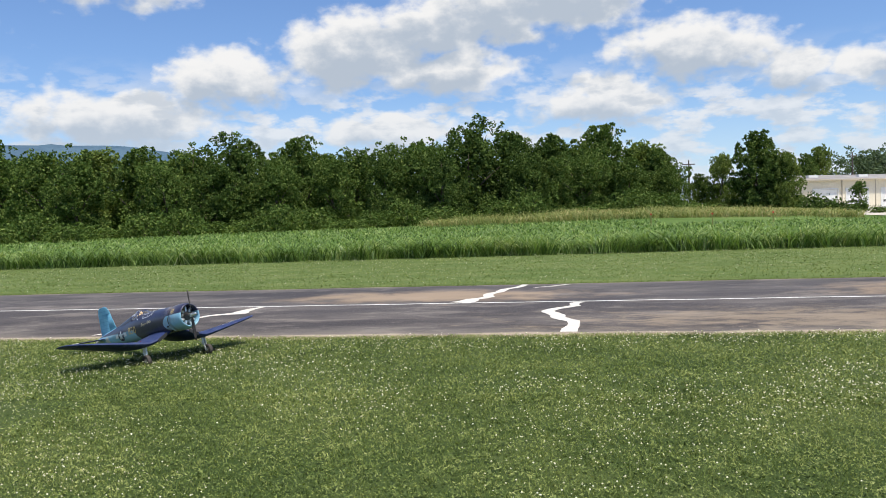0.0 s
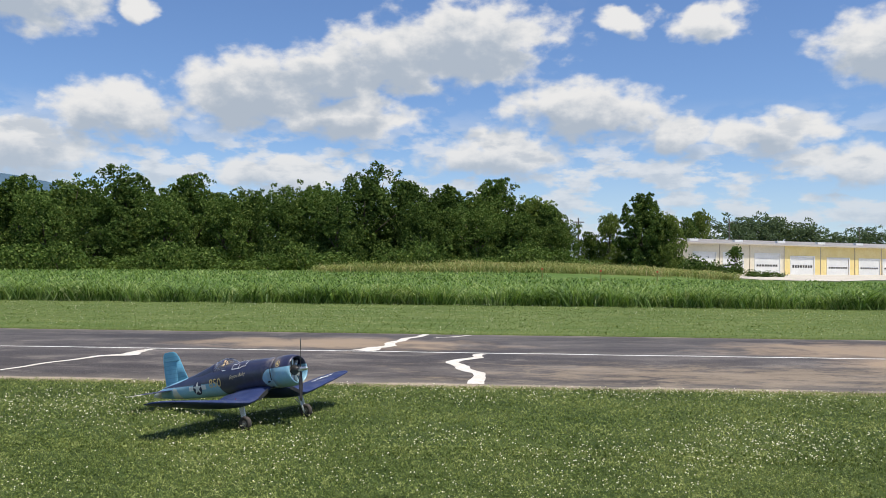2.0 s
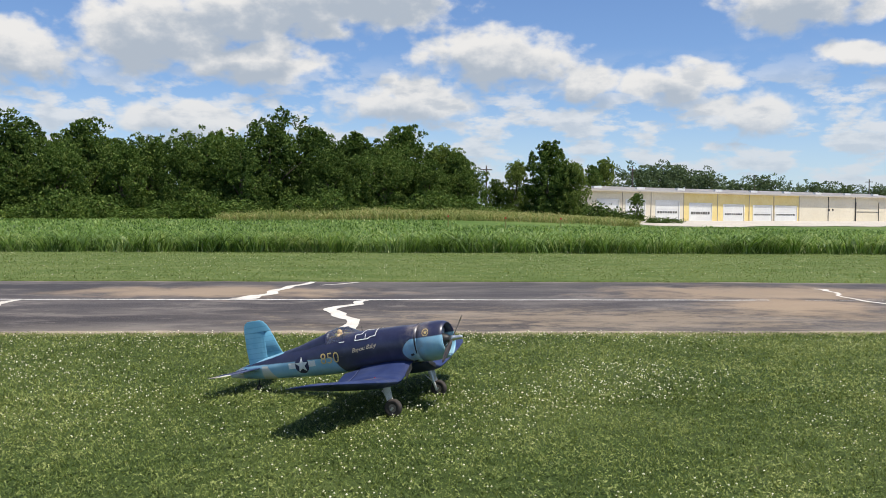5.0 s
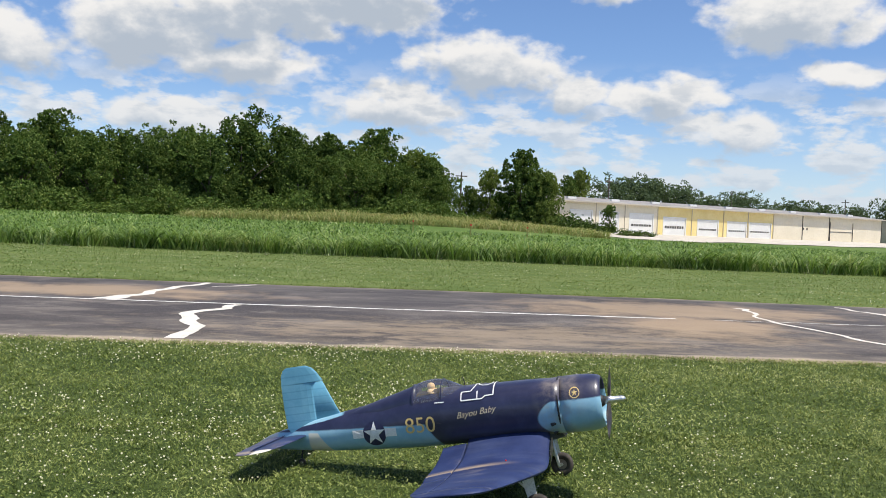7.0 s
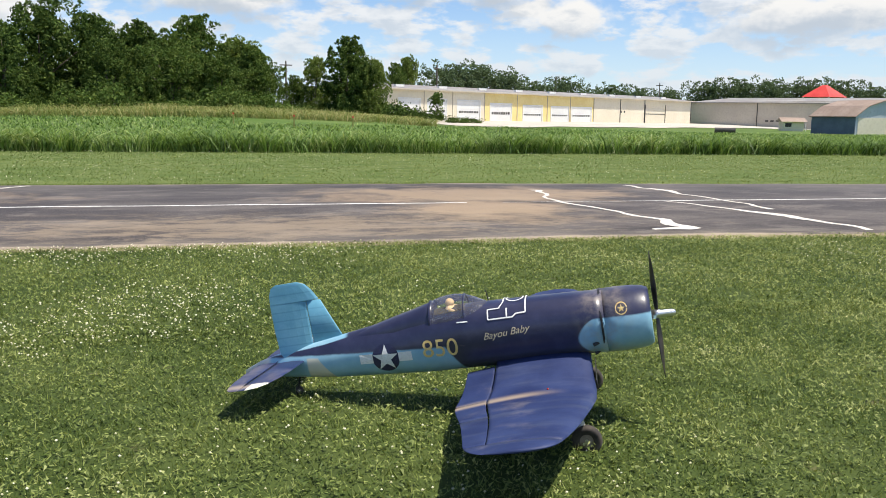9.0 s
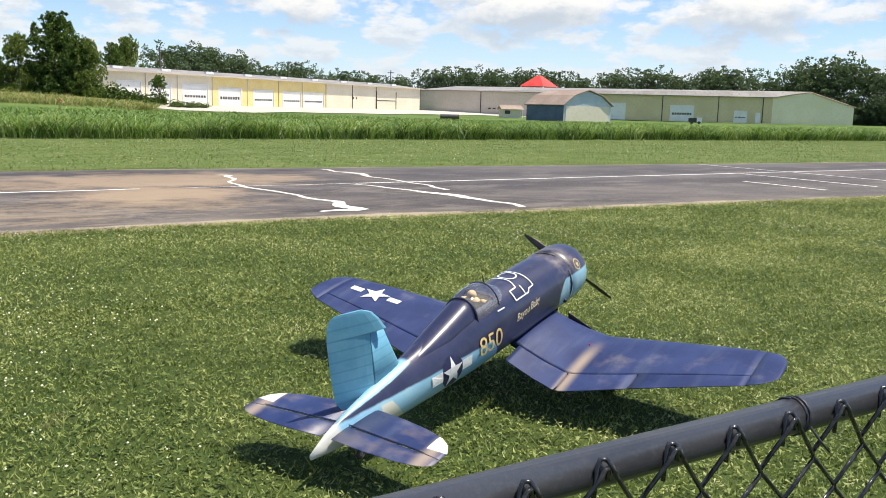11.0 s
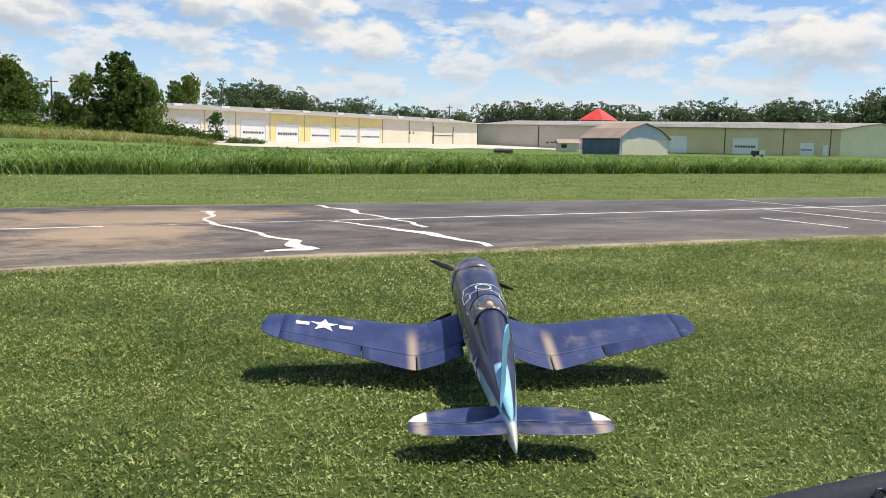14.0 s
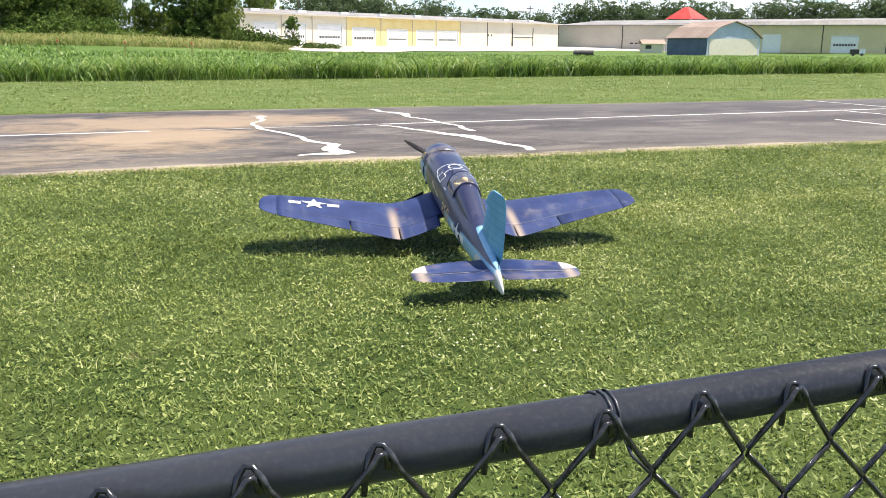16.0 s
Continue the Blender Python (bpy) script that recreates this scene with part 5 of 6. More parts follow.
def build_wheel(parent, y, r, w, name="wheel"):
    wheel = new(name)
    wheel.parent = parent
    bm = bmesh.new()
    prof = [(0.45, 0.30), (0.62, 0.42), (0.82, 0.5), (0.95, 0.36), (1.0, 0.0), (0.95, -0.36), (0.82, -0.5), (0.62, -0.42), (0.45, -0.30)]
    n = 24
    rings = [[(math.cos(2 * math.pi * k / n) * r * a, b * w, math.sin(2 * math.pi * k / n) * r * a) for a, b in prof] for k in range(n)]
    vs = [[bm.verts.new(p) for p in q] for q in rings]
    for k in range(n):
        for i in range(len(prof) - 1):
            bm.faces.new((vs[k][i], vs[k][i + 1], vs[(k + 1) % n][i + 1], vs[(k + 1) % n][i]))
    part("tyre", bm, M_rubber, wheel, "dusty dark rubber tyre", True)
    bm = bmesh.new()
    bmesh.ops.create_cone(bm, cap_ends=True, segments=20, radius1=r * 0.5, radius2=r * 0.5, depth=w * 0.5, matrix=Euler((radians(90), 0, 0)).to_matrix().to_4x4())
    part("rim", bm, M_hub, wheel)
    bm = bmesh.new()
    bmesh.ops.create_cone(bm, cap_ends=True, segments=10, radius1=r * 0.16, radius2=r * 0.12, depth=w * 1.1, matrix=Euler((radians(90), 0, 0)).to_matrix().to_4x4())
    part("axle", bm, M_alu, wheel)
    return wheel


def build_plane():
    plane = tagged(new("model_aeroplane"), "large blue model fighter aeroplane with bent wings, taxiing on grass", "model aeroplane")
    n = 36
    xs = [-0.265 - (2.32 - 0.265) * k / 40 for k in range(41)]
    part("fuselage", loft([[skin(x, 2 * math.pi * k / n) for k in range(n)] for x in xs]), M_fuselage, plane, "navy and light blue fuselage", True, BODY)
    # cowl with its open mouth
    prof = [(-0.272, 0.150), (-0.272, 0.167), (-0.20, 0.169), (-0.11, 0.166), (-0.06, 0.158), (-0.035, 0.147), (-0.030, 0.138), (-0.042, 0.130), (-0.09, 0.132), (-0.14, 0.132)]
    cowl = part("cowl", loft([[(x, r * math.sin(2 * math.pi * k / n), r * math.cos(2 * math.pi * k / n)) for k in range(n)] for x, r in prof], caps=False), M_fuselage, plane, "navy over light blue engine cowl", True, BODY)
    part("cowl_gap", loft([[(x, r * math.sin(2 * math.pi * k / n), r * math.cos(2 * math.pi * k / n)) for k in range(n)] for x, r in ((-0.284, 0.160), (-0.284, 0.1695), (-0.2735, 0.1695), (-0.2735, 0.160))], caps=False), M_black, cowl)
    for k in range(5):
        a = radians(118 + 31 * k)
        bm = tube([skin(-0.30, a, -0.012), skin(-0.335, a, 0.008)], 0.010, 8)
        part("exhaust", bm, M_black, cowl)
    engine = part("engine", loft([[(x, r * math.sin(2 * math.pi * k / 20), r * math.cos(2 * math.pi * k / 20)) for k in range(20)] for x, r in ((-0.20, 0.13), (-0.15, 0.13), (-0.15, 0.06), (-0.08, 0.055), (-0.04, 0.035), (-0.02, 0.02))]), M_black, plane, "black dummy radial engine", True, BODY)
    for k in range(9):
        a = 2 * math.pi * k / 9
        d = Vector((0, math.sin(a), math.cos(a)))
        bm = bmesh.new()
        add_tube(bm, [Vector((-0.11, 0, 0)) + d * 0.05, Vector((-0.11, 0, 0)) + d * 0.122], [0.018, 0.018], 8)
        for j in range(4):
            add_tube(bm, [Vector((-0.11, 0, 0)) + d * (0.062 + 0.014 * j), Vector((-0.11, 0, 0)) + d * (0.066 + 0.014 * j)], [0.023, 0.023], 8)
        part("cylinder", bm, M_alu, engine)
    # wings
    for side, word in ((1, "left"), (-1, "right")):
        w = part("wing", wing_piece(0.08, 1.30, 0.0, 0.76, side), M_wing, plane, "dark blue weathered bent wing", True, BODY)
        for nm, a, b in (("flap", 0.14, 0.425), ("flap", 0.435, 0.775), ("aileron", 0.785, 1.297)):
            f = part(nm, wing_piece(a, b, 0.774, 1.0, side), M_wing, w, "", True)
        part("wing_tip", wing_piece(1.3005, 1.425, 0.0, 1.0, side), M_wing, w, "rounded wing tip", True)
        for u, y in ((0.33, 0.41),):
            bm = bmesh.new()
            bmesh.ops.create_uvsphere(bm, u_segments=10, v_segments=6, radius=0.005, matrix=Matrix.Translation(wing_top(y, u, side)))
            part("lamp", bm, M_red_light, w, "small red lamp lens", True)
        # pale edge of the inboard intake
        part("intake", loft([[(-0.335 + 0.004 * k, side * y, z) for y, z in ((0.17, -0.150), (0.31, -0.222), (0.31, -0.262), (0.17, -0.196))] for k in (0, -1)]), M_black, w, "dark wing-root intake")
        # landing gear
        top, hub = Vector((-0.46, side * 0.425, -0.27)), Vector((-0.429, side * 0.447, -0.476))
        leg = part("gear_leg", tube([top, top.lerp(hub, 0.55), hub], [0.014, 0.013, 0.010], 10), M_strut, plane, "off-white landing gear leg", True, BODY)
        part("oleo", tube([top.lerp(hub, 0.5), hub], 0.007, 8), M_alu, leg, "bright metal oleo", True)
        part("axle", tube([hub, hub + Vector((0, side * 0.045, 0))], 0.007, 8), M_alu, leg)
        part("brace", tube([top.lerp(hub, 0.15) + Vector((-0.06, 0, -0.02)), top.lerp(hub, 0.65)], 0.006, 6), M_strut, leg)
        c0, c1 = top.lerp(hub, 0.12), top.lerp(hub, 0.72)
        bm = bmesh.new()
        q = [c0 + Vector((0.035, side * 0.022, 0)), c0 + Vector((-0.035, side * 0.022, 0)), c1 + Vector((-0.026, side * 0.020, 0)), c1 + Vector((0.026, side * 0.020, 0))]
        f1 = [bm.verts.new(p) for p in q]
        f2 = [bm.verts.new(p + Vector((0, side * 0.005, 0))) for p in q]
        bm.faces.new(f1), bm.faces.new(f2[::-1])
        for k in range(4):
            bm.faces.new((f1[k], f1[(k + 1) % 4], f2[(k + 1) % 4], f2[k]))
        part("gear_door", bm, M_strut, leg, "off-white gear door")
    # left wing insignia
    def on_wing(u, v):
        y = 1.03 + u
        le, c, z, t = wing_at(y)
        return wing_top(y, min(max((le - (-0.595 + v)) / c, 0.03), 0.74), 1, 0.004)
    decal("wing_star", star_shape(0.098), lambda u, v: on_wing(u, v) + Vector((0, 0, 0.002)), M_mark_white, plane, "white star on the left wing")
    for x0 in (-0.185, 0.098):
        decal("wing_bar", box_shape(x0, x0 + 0.087, -0.024, 0.024), on_wing, M_mark_white, plane, "white bar")
    # tail
    def surface(st, u0, u1, vertical, side=1, z0=0.0):
        rings = []
        for q, le, te in st:
            c = le - te
            prof_ = foil(0.085 if vertical else 0.08, u0, u1, 7)
            rings.append([(le - u * c, h * c, q) if vertical else (le - u * c, side * q, z0 + h * c) for u, h in prof_])
        return loft(rings)
    fin = [(0.02, -1.675, -2.07), (0.15, -1.735, -2.078), (0.30, -1.80, -2.078)]
    part("fin", surface([(q, le, -1.882) for q, le, te in fin], 0, 1.0, True), M_fin, plane, "light blue fin", True, BODY)
    rudder = part("rudder", surface([(-0.02, -1.875, -2.045), *[(q, -1.875, te) for q, le, te in fin[:2]], (0.298, -1.875, -2.078), (0.303, -1.802, -2.078), (0.36, -1.835, -2.072), (0.395, -1.865, -2.058), (0.412, -1.905, -2.03)], 0, 1, True), M_fin, plane, "light blue ribbed rudder with a balance horn", False, BODY)
    for side in (1, -1):
        st = [(0.03, -1.935, -2.225), (0.20, -1.95, -2.235), (0.34, -1.975, -2.235), (0.43, -2.005, -2.225), (0.48, -2.04, -2.212), (0.51, -2.09, -2.185)]
        s = part("tailplane", surface([(q, le, le - 0.58 * (le - te)) for q, le, te in st], 0, 1, False, side, -0.030), M_stab, plane, "weathered blue tailplane", True, BODY)
        part("elevator", surface([(q, le - 0.595 * (le - te), te) for q, le, te in st], 0, 1, False, side, -0.030), M_stab, s, "blue elevator", True)
        part("hinge_line", tube([(le - 0.588 * (le - te), side * q, -0.022) for q, le, te in st[:4]], 0.003, 5), M_stab, s, "painted hinge tape")
    tw = part("tail_leg", tube([(-1.98, 0, -0.06), (-2.02, 0, -0.185)], 0.005, 8), M_black, plane, "dark tail wheel leg", True, BODY)
    # cockpit
    sill = 0.095
    can = [(-0.84, 0.060, 0.160), (-0.88, 0.090, 0.178), (-0.94, 0.106, 0.208), (-0.99, 0.111, 0.228), (-1.04, 0.111, 0.236), (-1.10, 0.108, 0.232), (-1.15, 0.104, 0.221), (-1.18, 0.098, 0.208)]
    rings = [[(x, w * math.cos(math.pi * k / 14), sill - 0.02 + (h - sill + 0.02) * math.sin(math.pi * k / 14) ** 0.8) for k in range(15)] for x, w, h in can]
    canopy = part("canopy", loft(rings, close=False), M_glass, plane, "clear bubble canopy", True, BODY)
    canopy.visible_shadow = False
    for k in (0, 3, 7):
        part("canopy_frame", tube([Vector(p) * 1.0 + Vector((0, 0, 0.001)) for p in rings[k]], 0.004 if k != 7 else 0.006, 6), M_strut if k == 0 else M_fuselage, canopy, "pale windscreen frame" if k == 0 else "dark blue frame bar")
    for i in (0, 14):
        part("canopy_rail", tube([Vector(r[i]) for r in rings], 0.006, 6), M_fuselage, canopy)
    # headrest fairing from the canopy down to the spine
    deck = [(-1.16, 0.080, 0.196), (-1.175, 0.093, 0.207), (-1.22, 0.092, 0.196), (-1.30, 0.086, 0.174), (-1.40, 0.079, 0.149), (-1.50, 0.068, 0.122), (-1.60, 0.055, 0.096), (-1.68, 0.044, 0.072)]
    rings = [[(x, w * math.copysign(abs(math.cos(math.pi * k / 16)) ** 0.8, math.cos(math.pi * k / 16)), 0.05 + (h - 0.05) * math.sin(math.pi * k / 16) ** 0.75) for k in range(17)] for x, w, h in deck]
    part("headrest_fairing", loft(rings), M_fuselage, plane, "navy headrest fairing behind the canopy", True, BODY)
    part("cockpit", loft([[skin(x, a, 0.002 + d) for a in (-0.5, -0.3, 0, 0.3, 0.5)] for x, d in ((-0.90, -0.012), (-1.0, 0), (-1.1, 0), (-1.18, 0))], close=False), M_rubber, plane, "dark brown cockpit floor", False, BODY)
    bm = bmesh.new()
    bmesh.ops.create_uvsphere(bm, u_segments=14, v_segments=10, radius=0.025, matrix=Matrix.Translation((-1.075, 0, 0.190)))
    bmesh.ops.create_uvsphere(bm, u_segments=14, v_segments=10, radius=1.0, matrix=Matrix.Translation((-1.075, 0, 0.132)) @ Matrix.Diagonal((0.036, 0.060, 0.052, 1)))
    add_tube(bm, [(-1.075, 0.055, 0.160), (-1.04, 0.058, 0.148), (-1.0, 0.035, 0.158)], [0.014, 0.012, 0.010], 8)
    add_tube(bm, [(-1.075, -0.055, 0.160), (-1.04, -0.058, 0.148), (-1.0, -0.035, 0.158)], [0.014, 0.012, 0.010], 8)
    part("cockpit_doll", bm, M_figure, plane, "small tan doll in the cockpit", True, BODY)
    # markings on both sides
    for side in (-1, 1):
        def at_side(cx, cz, out=0.0035):
            return lambda u, v: side_point(cx - side * u, cz + v, side, out)
        decal("insignia_disc", disc_shape(0.078), at_side(-1.448, -0.048), M_mark_blue, plane, "dark blue disc")
        decal("insignia_star", star_shape(0.076), at_side(-1.448, -0.048, 0.0055), M_mark_white, plane, "white star")
        for x0 in (-0.150, 0.074):
            decal("insignia_bar", box_shape(x0, x0 + 0.076, -0.026, 0.026), at_side(-1.448, -0.045, 0.0045), M_mark_white, plane, "white bar")
        lettering("side_number", "850", 0.135, at_side(-1.135, -0.022, 0.006), M_mark_yellow, plane, "faded yellow number 850")
        lettering("nose_words", "Bayou Baby", 0.052, lambda u, v: at_side(-0.775, 0.030, 0.006)(u, v - side * 0.10 * u), M_mark_cream, plane, "cream script words", 0.35)
        ring_ = stroke([(0.028 * math.cos(0.1 + 6.1 * k / 24), 0.028 * math.sin(0.1 + 6.1 * k / 24)) for k in range(25)], 0.005)
        decal("emblem_ring", ring_, at_side(-0.175, 0.088, 0.004), M_mark_yellow, cowl, "round yellow emblem", 0).matrix_basis = Matrix()
        decal("emblem", star_shape(0.019), at_side(-0.175, 0.088, 0.004), M_mark_yellow, cowl, "", 1).matrix_basis = Matrix()
        decal("step_mark", box_shape(-0.03, 0.03, -0.003, 0.003), at_side(-1.0, 0.105), M_mark_white, plane, "", 1)
    # white tape outlines over the top of the nose
    def on_top(u, v):
        return skin(u, v, 0.005)
    for k, pts in enumerate(([(-0.66, -0.85), (-0.66, -0.3), (-0.66, 0.3), (-0.66, 0.85)], [(-0.66, -0.85), (-0.71, -0.87), (-0.73, -0.98), (-0.86, -1.0)], [(-0.66, 0.85), (-0.71, 0.87), (-0.73, 0.98), (-0.86, 1.0)],
                             [(-0.86, -1.0), (-0.86, -0.62)], [(-0.86, 1.0), (-0.86, 0.62)], [(-0.76, -0.97), (-0.76, -0.62)], [(-0.76, 0.97), (-0.76, 0.62)], [(-0.86, -0.62), (-0.80, -0.60), (-0.78, -0.3), (-0.78, 0.3), (-0.80, 0.60), (-0.86, 0.62)])):
        bm = bmesh.new()
        rows = []
        dense = []
        for a, b in zip(pts, pts[1:]):
            dense += [(a[0] + (b[0] - a[0]) * s / 8, a[1] + (b[1] - a[1]) * s / 8) for s in range(8)]
        dense.append(pts[-1])
        for i, p in enumerate(dense):
            a, b = dense[max(i - 1, 0)], dense[min(i + 1, len(dense) - 1)]
            d = Vector((b[0] - a[0], (b[1] - a[1]) * 0.16))
            nn = Vector((-d.y, d.x)).normalized() * 0.0038
            rows.append([bm.verts.new(on_top(p[0] + s * nn.x, p[1] + s * nn.y / 0.16)) for s in (1, -1)])
        for (a, b), (c, d) in zip(rows, rows[1:]):
            bm.faces.new((a, b, d, c))
        part("tape_line", bm, M_mark_white, plane, "white tape line", m=BODY)
    decal("filler_ring", stroke([(0.045 * math.cos(6.28 * k / 24), 0.045 * math.sin(6.28 * k / 24)) for k in range(25)], 0.008), lambda u, v: skin(-0.72 + u, v / 0.165, 0.005), M_mark_white, plane, "white ring round a filler cap", 0)
    # propeller
    prop = new("propeller")
    prop.parent = plane
    for s in (1, -1):
        rings = []
        for k in range(9):
            r = 0.012 + 0.318 * k / 8
            w = (0.018, 0.026, 0.035, 0.041, 0.043, 0.041, 0.036, 0.028, 0.012)[k]
            tw_ = -radians(58 - 44 * k / 8)
            t = 0.011 * (1 - 0.8 * k / 8)
            ring = []
            for a in range(8):
                u, v = math.cos(2 * math.pi * a / 8) * w / 2, math.sin(2 * math.pi * a / 8) * t / 2
                ring.append((u * math.sin(tw_) + v * math.cos(tw_), s * (u * math.cos(tw_) - v * math.sin(tw_)), s * r))
            rings.append(ring)
        part("blade", loft(rings), M_prop, prop, "dark varnished propeller blade", True)
    part("spinner", loft([[(x, r * math.sin(2 * math.pi * k / 16), r * math.cos(2 * math.pi * k / 16)) for k in range(16)] for x, r in ((-0.03, 0.024), (0.015, 0.024), (0.02, 0.019), (0.075, 0.019), (0.09, 0.014), (0.097, 0.004))]), M_alu, prop, "bright metal spinner", True)
    # antenna mast
    part("mast", tube([(-0.87, 0.05, 0.16), (-0.88, 0.055, 0.225)], [0.004, 0.002], 6), M_black, plane, m=BODY)
    wheels = [build_wheel(plane, s * 0.47, 0.075, 0.055) for s in (1, -1)]
    tailw = build_wheel(plane, 0, 0.026, 0.016, "tail_wheel")
    return plane, prop, wheels, tailw, rudder


plane, prop, wheels, tail_wheel, rudder = build_plane()


# ---- chain-link fence ----
M_vinyl = material("black vinyl-coated steel", speckled((0.030, 0.031, 0.036), (0.044, 0.045, 0.051), 2.5, 220.0, (0.062, 0.062, 0.067)), 0.31, bump=0.03, bump_scale=260.0)
M_wire = material("glossy black coated wire", speckled((0.012, 0.012, 0.013), (0.022, 0.022, 0.024), 8.0, 90.0, (0.05, 0.05, 0.05)), 0.2, spec=0.6)
M_post = material("black post paint", speckled((0.006, 0.006, 0.007), (0.011, 0.011, 0.012), 6.0, 60.0, (0.014, 0.014, 0.014)), 0.5, spec=0.06)
M_cap = material("faded black cap paint", speckled((0.035, 0.036, 0.038), (0.060, 0.060, 0.062), 18.0, 120.0, (0.10, 0.10, 0.10)), 0.6, bump=0.05, bump_scale=200.0)
M_scuff_glint = material("scuffed pale patch and rim glint", speckled((0.40, 0.40, 0.38), (0.5, 0.5, 0.48), 30.0), 0.5)
RAIL_Y, RAIL_Z, RAIL_R = -1.0, 1.21, 0.0198
PITCH, X0, X1 = 0.088, 2.336, 13.6


def fence_y(x):
    """The fence line, which bends slightly at its first line post."""
    return RAIL_Y + 0.0029 * (x - 2.24) if x < 6.08 else RAIL_Y - 0.026 * (x - 6.5)


def build_fence():
    fence = tagged(new("chain_link_fence"), "waist-high black chain-link fence with a round top rail", "fence")
    part("rail", tube([(2.24, fence_y(2.24), RAIL_Z), (6.10, fence_y(6.10), RAIL_Z)], RAIL_R, 28), M_vinyl, fence, "black round top rail", True)
    part("rail", tube([(6.10, fence_y(6.10), RAIL_Z), (13.7, fence_y(13.7), RAIL_Z)], RAIL_R * 0.99, 28), M_vinyl, fence, "black round top rail", True)
    part("rail_sleeve", tube([(6.066, fence_y(6.066), RAIL_Z), (6.068, fence_y(6.068), RAIL_Z), (6.080, fence_y(6.080), RAIL_Z), (6.082, fence_y(6.082), RAIL_Z)], [RAIL_R, RAIL_R + 0.0015, RAIL_R + 0.0015, RAIL_R * 0.9], 28), M_vinyl, fence, "black rail band", True)
    # end post with a domed cap
    post = part("end_post", tube([(2.24, RAIL_Y, -0.02), (2.24, RAIL_Y, 1.428)], 0.0288, 28), M_post, fence, "tall black end post", True)
    prof = [(1.426, 0.0310), (1.4265, 0.0335), (1.443, 0.0338), (1.4442, 0.0318), (1.4500, 0.0308), (1.4575, 0.0265), (1.4625, 0.0185), (1.4650, 0.009), (1.4655, 0.001)]
    part("cap", loft([[(2.24 + r * math.cos(2 * math.pi * k / 28), RAIL_Y + r * math.sin(2 * math.pi * k / 28), z) for k in range(28)] for z, r in prof]), M_cap, post, "domed faded black post cap with worn rim", True)
    g = random.Random(5)
    # worn rim: first and last bearing, lower and upper edge of the bare chips; the long thin strips paint the rim's
    # highlight
    for a0, a1, z0, z1 in ((238, 251, 1.4275, 1.4355), (254, 262, 1.4270, 1.4320), (262, 274, 1.4270, 1.4345), (286, 292, 1.4285, 1.4375), (302, 307, 1.428, 1.434), (318, 352, 1.4395, 1.4432),
                           (334, 350, 1.434, 1.4395), (195, 228, 1.4415, 1.4430), (230, 300, 1.4424, 1.4432), (188, 204, 1.436, 1.440)):
        bm = bmesh.new()
        n = 8
        ring = []
        for top in (0, 1):
            row = []
            for k, a in enumerate(np.linspace(a0, a1, n)):
                fill = (0.15, 0.7, 1, 1, 0.85, 1, 0.6, 0.1)[k] * g.uniform(0.65, 1.0)
                z = (z0 + z1) / 2 + (z1 - z0) / 2 * fill * (1 if top else -1)
                row.append(bm.verts.new((2.24 + 0.0342 * math.cos(radians(a)), RAIL_Y + 0.0342 * math.sin(radians(a)), z)))
            ring.append(row)
        for i in range(n - 1):
            bm.faces.new((ring[0][i], ring[0][i + 1], ring[1][i + 1], ring[1][i]))
        part("chip_or_glint", bm, M_scuff_glint, post, "bare metal chips or painted rim glint")
    dome = [(z, r) for z, r in prof if z > 1.444]
    bm = bmesh.new()
    ring = [[bm.verts.new((2.24 + (r + 0.0006) * math.cos(radians(a)), RAIL_Y + (r + 0.0006) * math.sin(radians(a)), z + 0.0006)) for a in np.linspace(-48 + 7 * k + 4 * (k % 2), 34 + 6 * k - 9 * (k % 2), 9)] for k, (z, r) in enumerate(dome[:5])]
    for q, w in zip(ring, ring[1:]):
        for i in range(8):
            bm.faces.new((q[i], q[i + 1], w[i + 1], w[i]))
    part("chip_or_glint", bm, M_scuff_glint, post, "pale worn patch on the cap")
    for z in (0.25, 0.7, 1.12):
        part("tension_band", tube([(2.24, RAIL_Y, z), (2.24, RAIL_Y, z + 0.022)], 0.0305, 24), M_vinyl, post)
    # line posts with loop caps
    for x in (6.082, 9.86, 13.66):
        fy = fence_y(x)
        p = part("line_post", tube([(x, fy, -0.02), (x, fy, RAIL_Z - 0.03)], 0.022, 20), M_vinyl, fence, "black line post", True)
        part("loop_cap", tube([(x + 0.0, fy + (RAIL_R + 0.004) * math.sin(a), RAIL_Z + (RAIL_R + 0.004) * math.cos(a)) for a in (2 * math.pi * k / 20 for k in range(21))], 0.004, 10), M_vinyl, p, "black loop cap round the rail", True)
        part("cap_cup", tube([(x, fy, RAIL_Z - 0.06), (x, fy, RAIL_Z - 0.024)], [0.0255, 0.018], 20), M_vinyl, p, "", True)
        top = RAIL_Z + RAIL_R
        bm = add_tube(bmesh.new(), [(x - 0.022, fy, top - 0.003), (x - 0.016, fy, top + 0.010), (x, fy, top + 0.023)], [0.004] * 3, 8)
        add_tube(bm, [(x, fy, top + 0.023), (x + 0.006, fy, top + 0.010), (x + 0.009, fy, top - 0.003)], [0.003] * 3, 8)
        add_box(bm, x - 0.008, x + 0.008, fy - 0.007, fy + 0.007, top + 0.018, top + 0.033, 0.003)
        part("clamp", bm, M_vinyl, p, "black wire clamp with a square nut")
    # woven wires
    def zigzag(first_right):
        half, pts = PITCH / 2, []
        z = RAIL_Z + 0.004
        k = 0
        y0 = RAIL_Y - RAIL_R - 0.004
        while z > 0.03:
            right = (k % 2 == 0) == first_right
            x = half * 0.93 if right else half * 0.07
            y = y0 - (0.002 if right else -0.002)
            pts += [(x, y, z + 0.003), (x, y, z - 0.003)]
            z -= half * 1.0
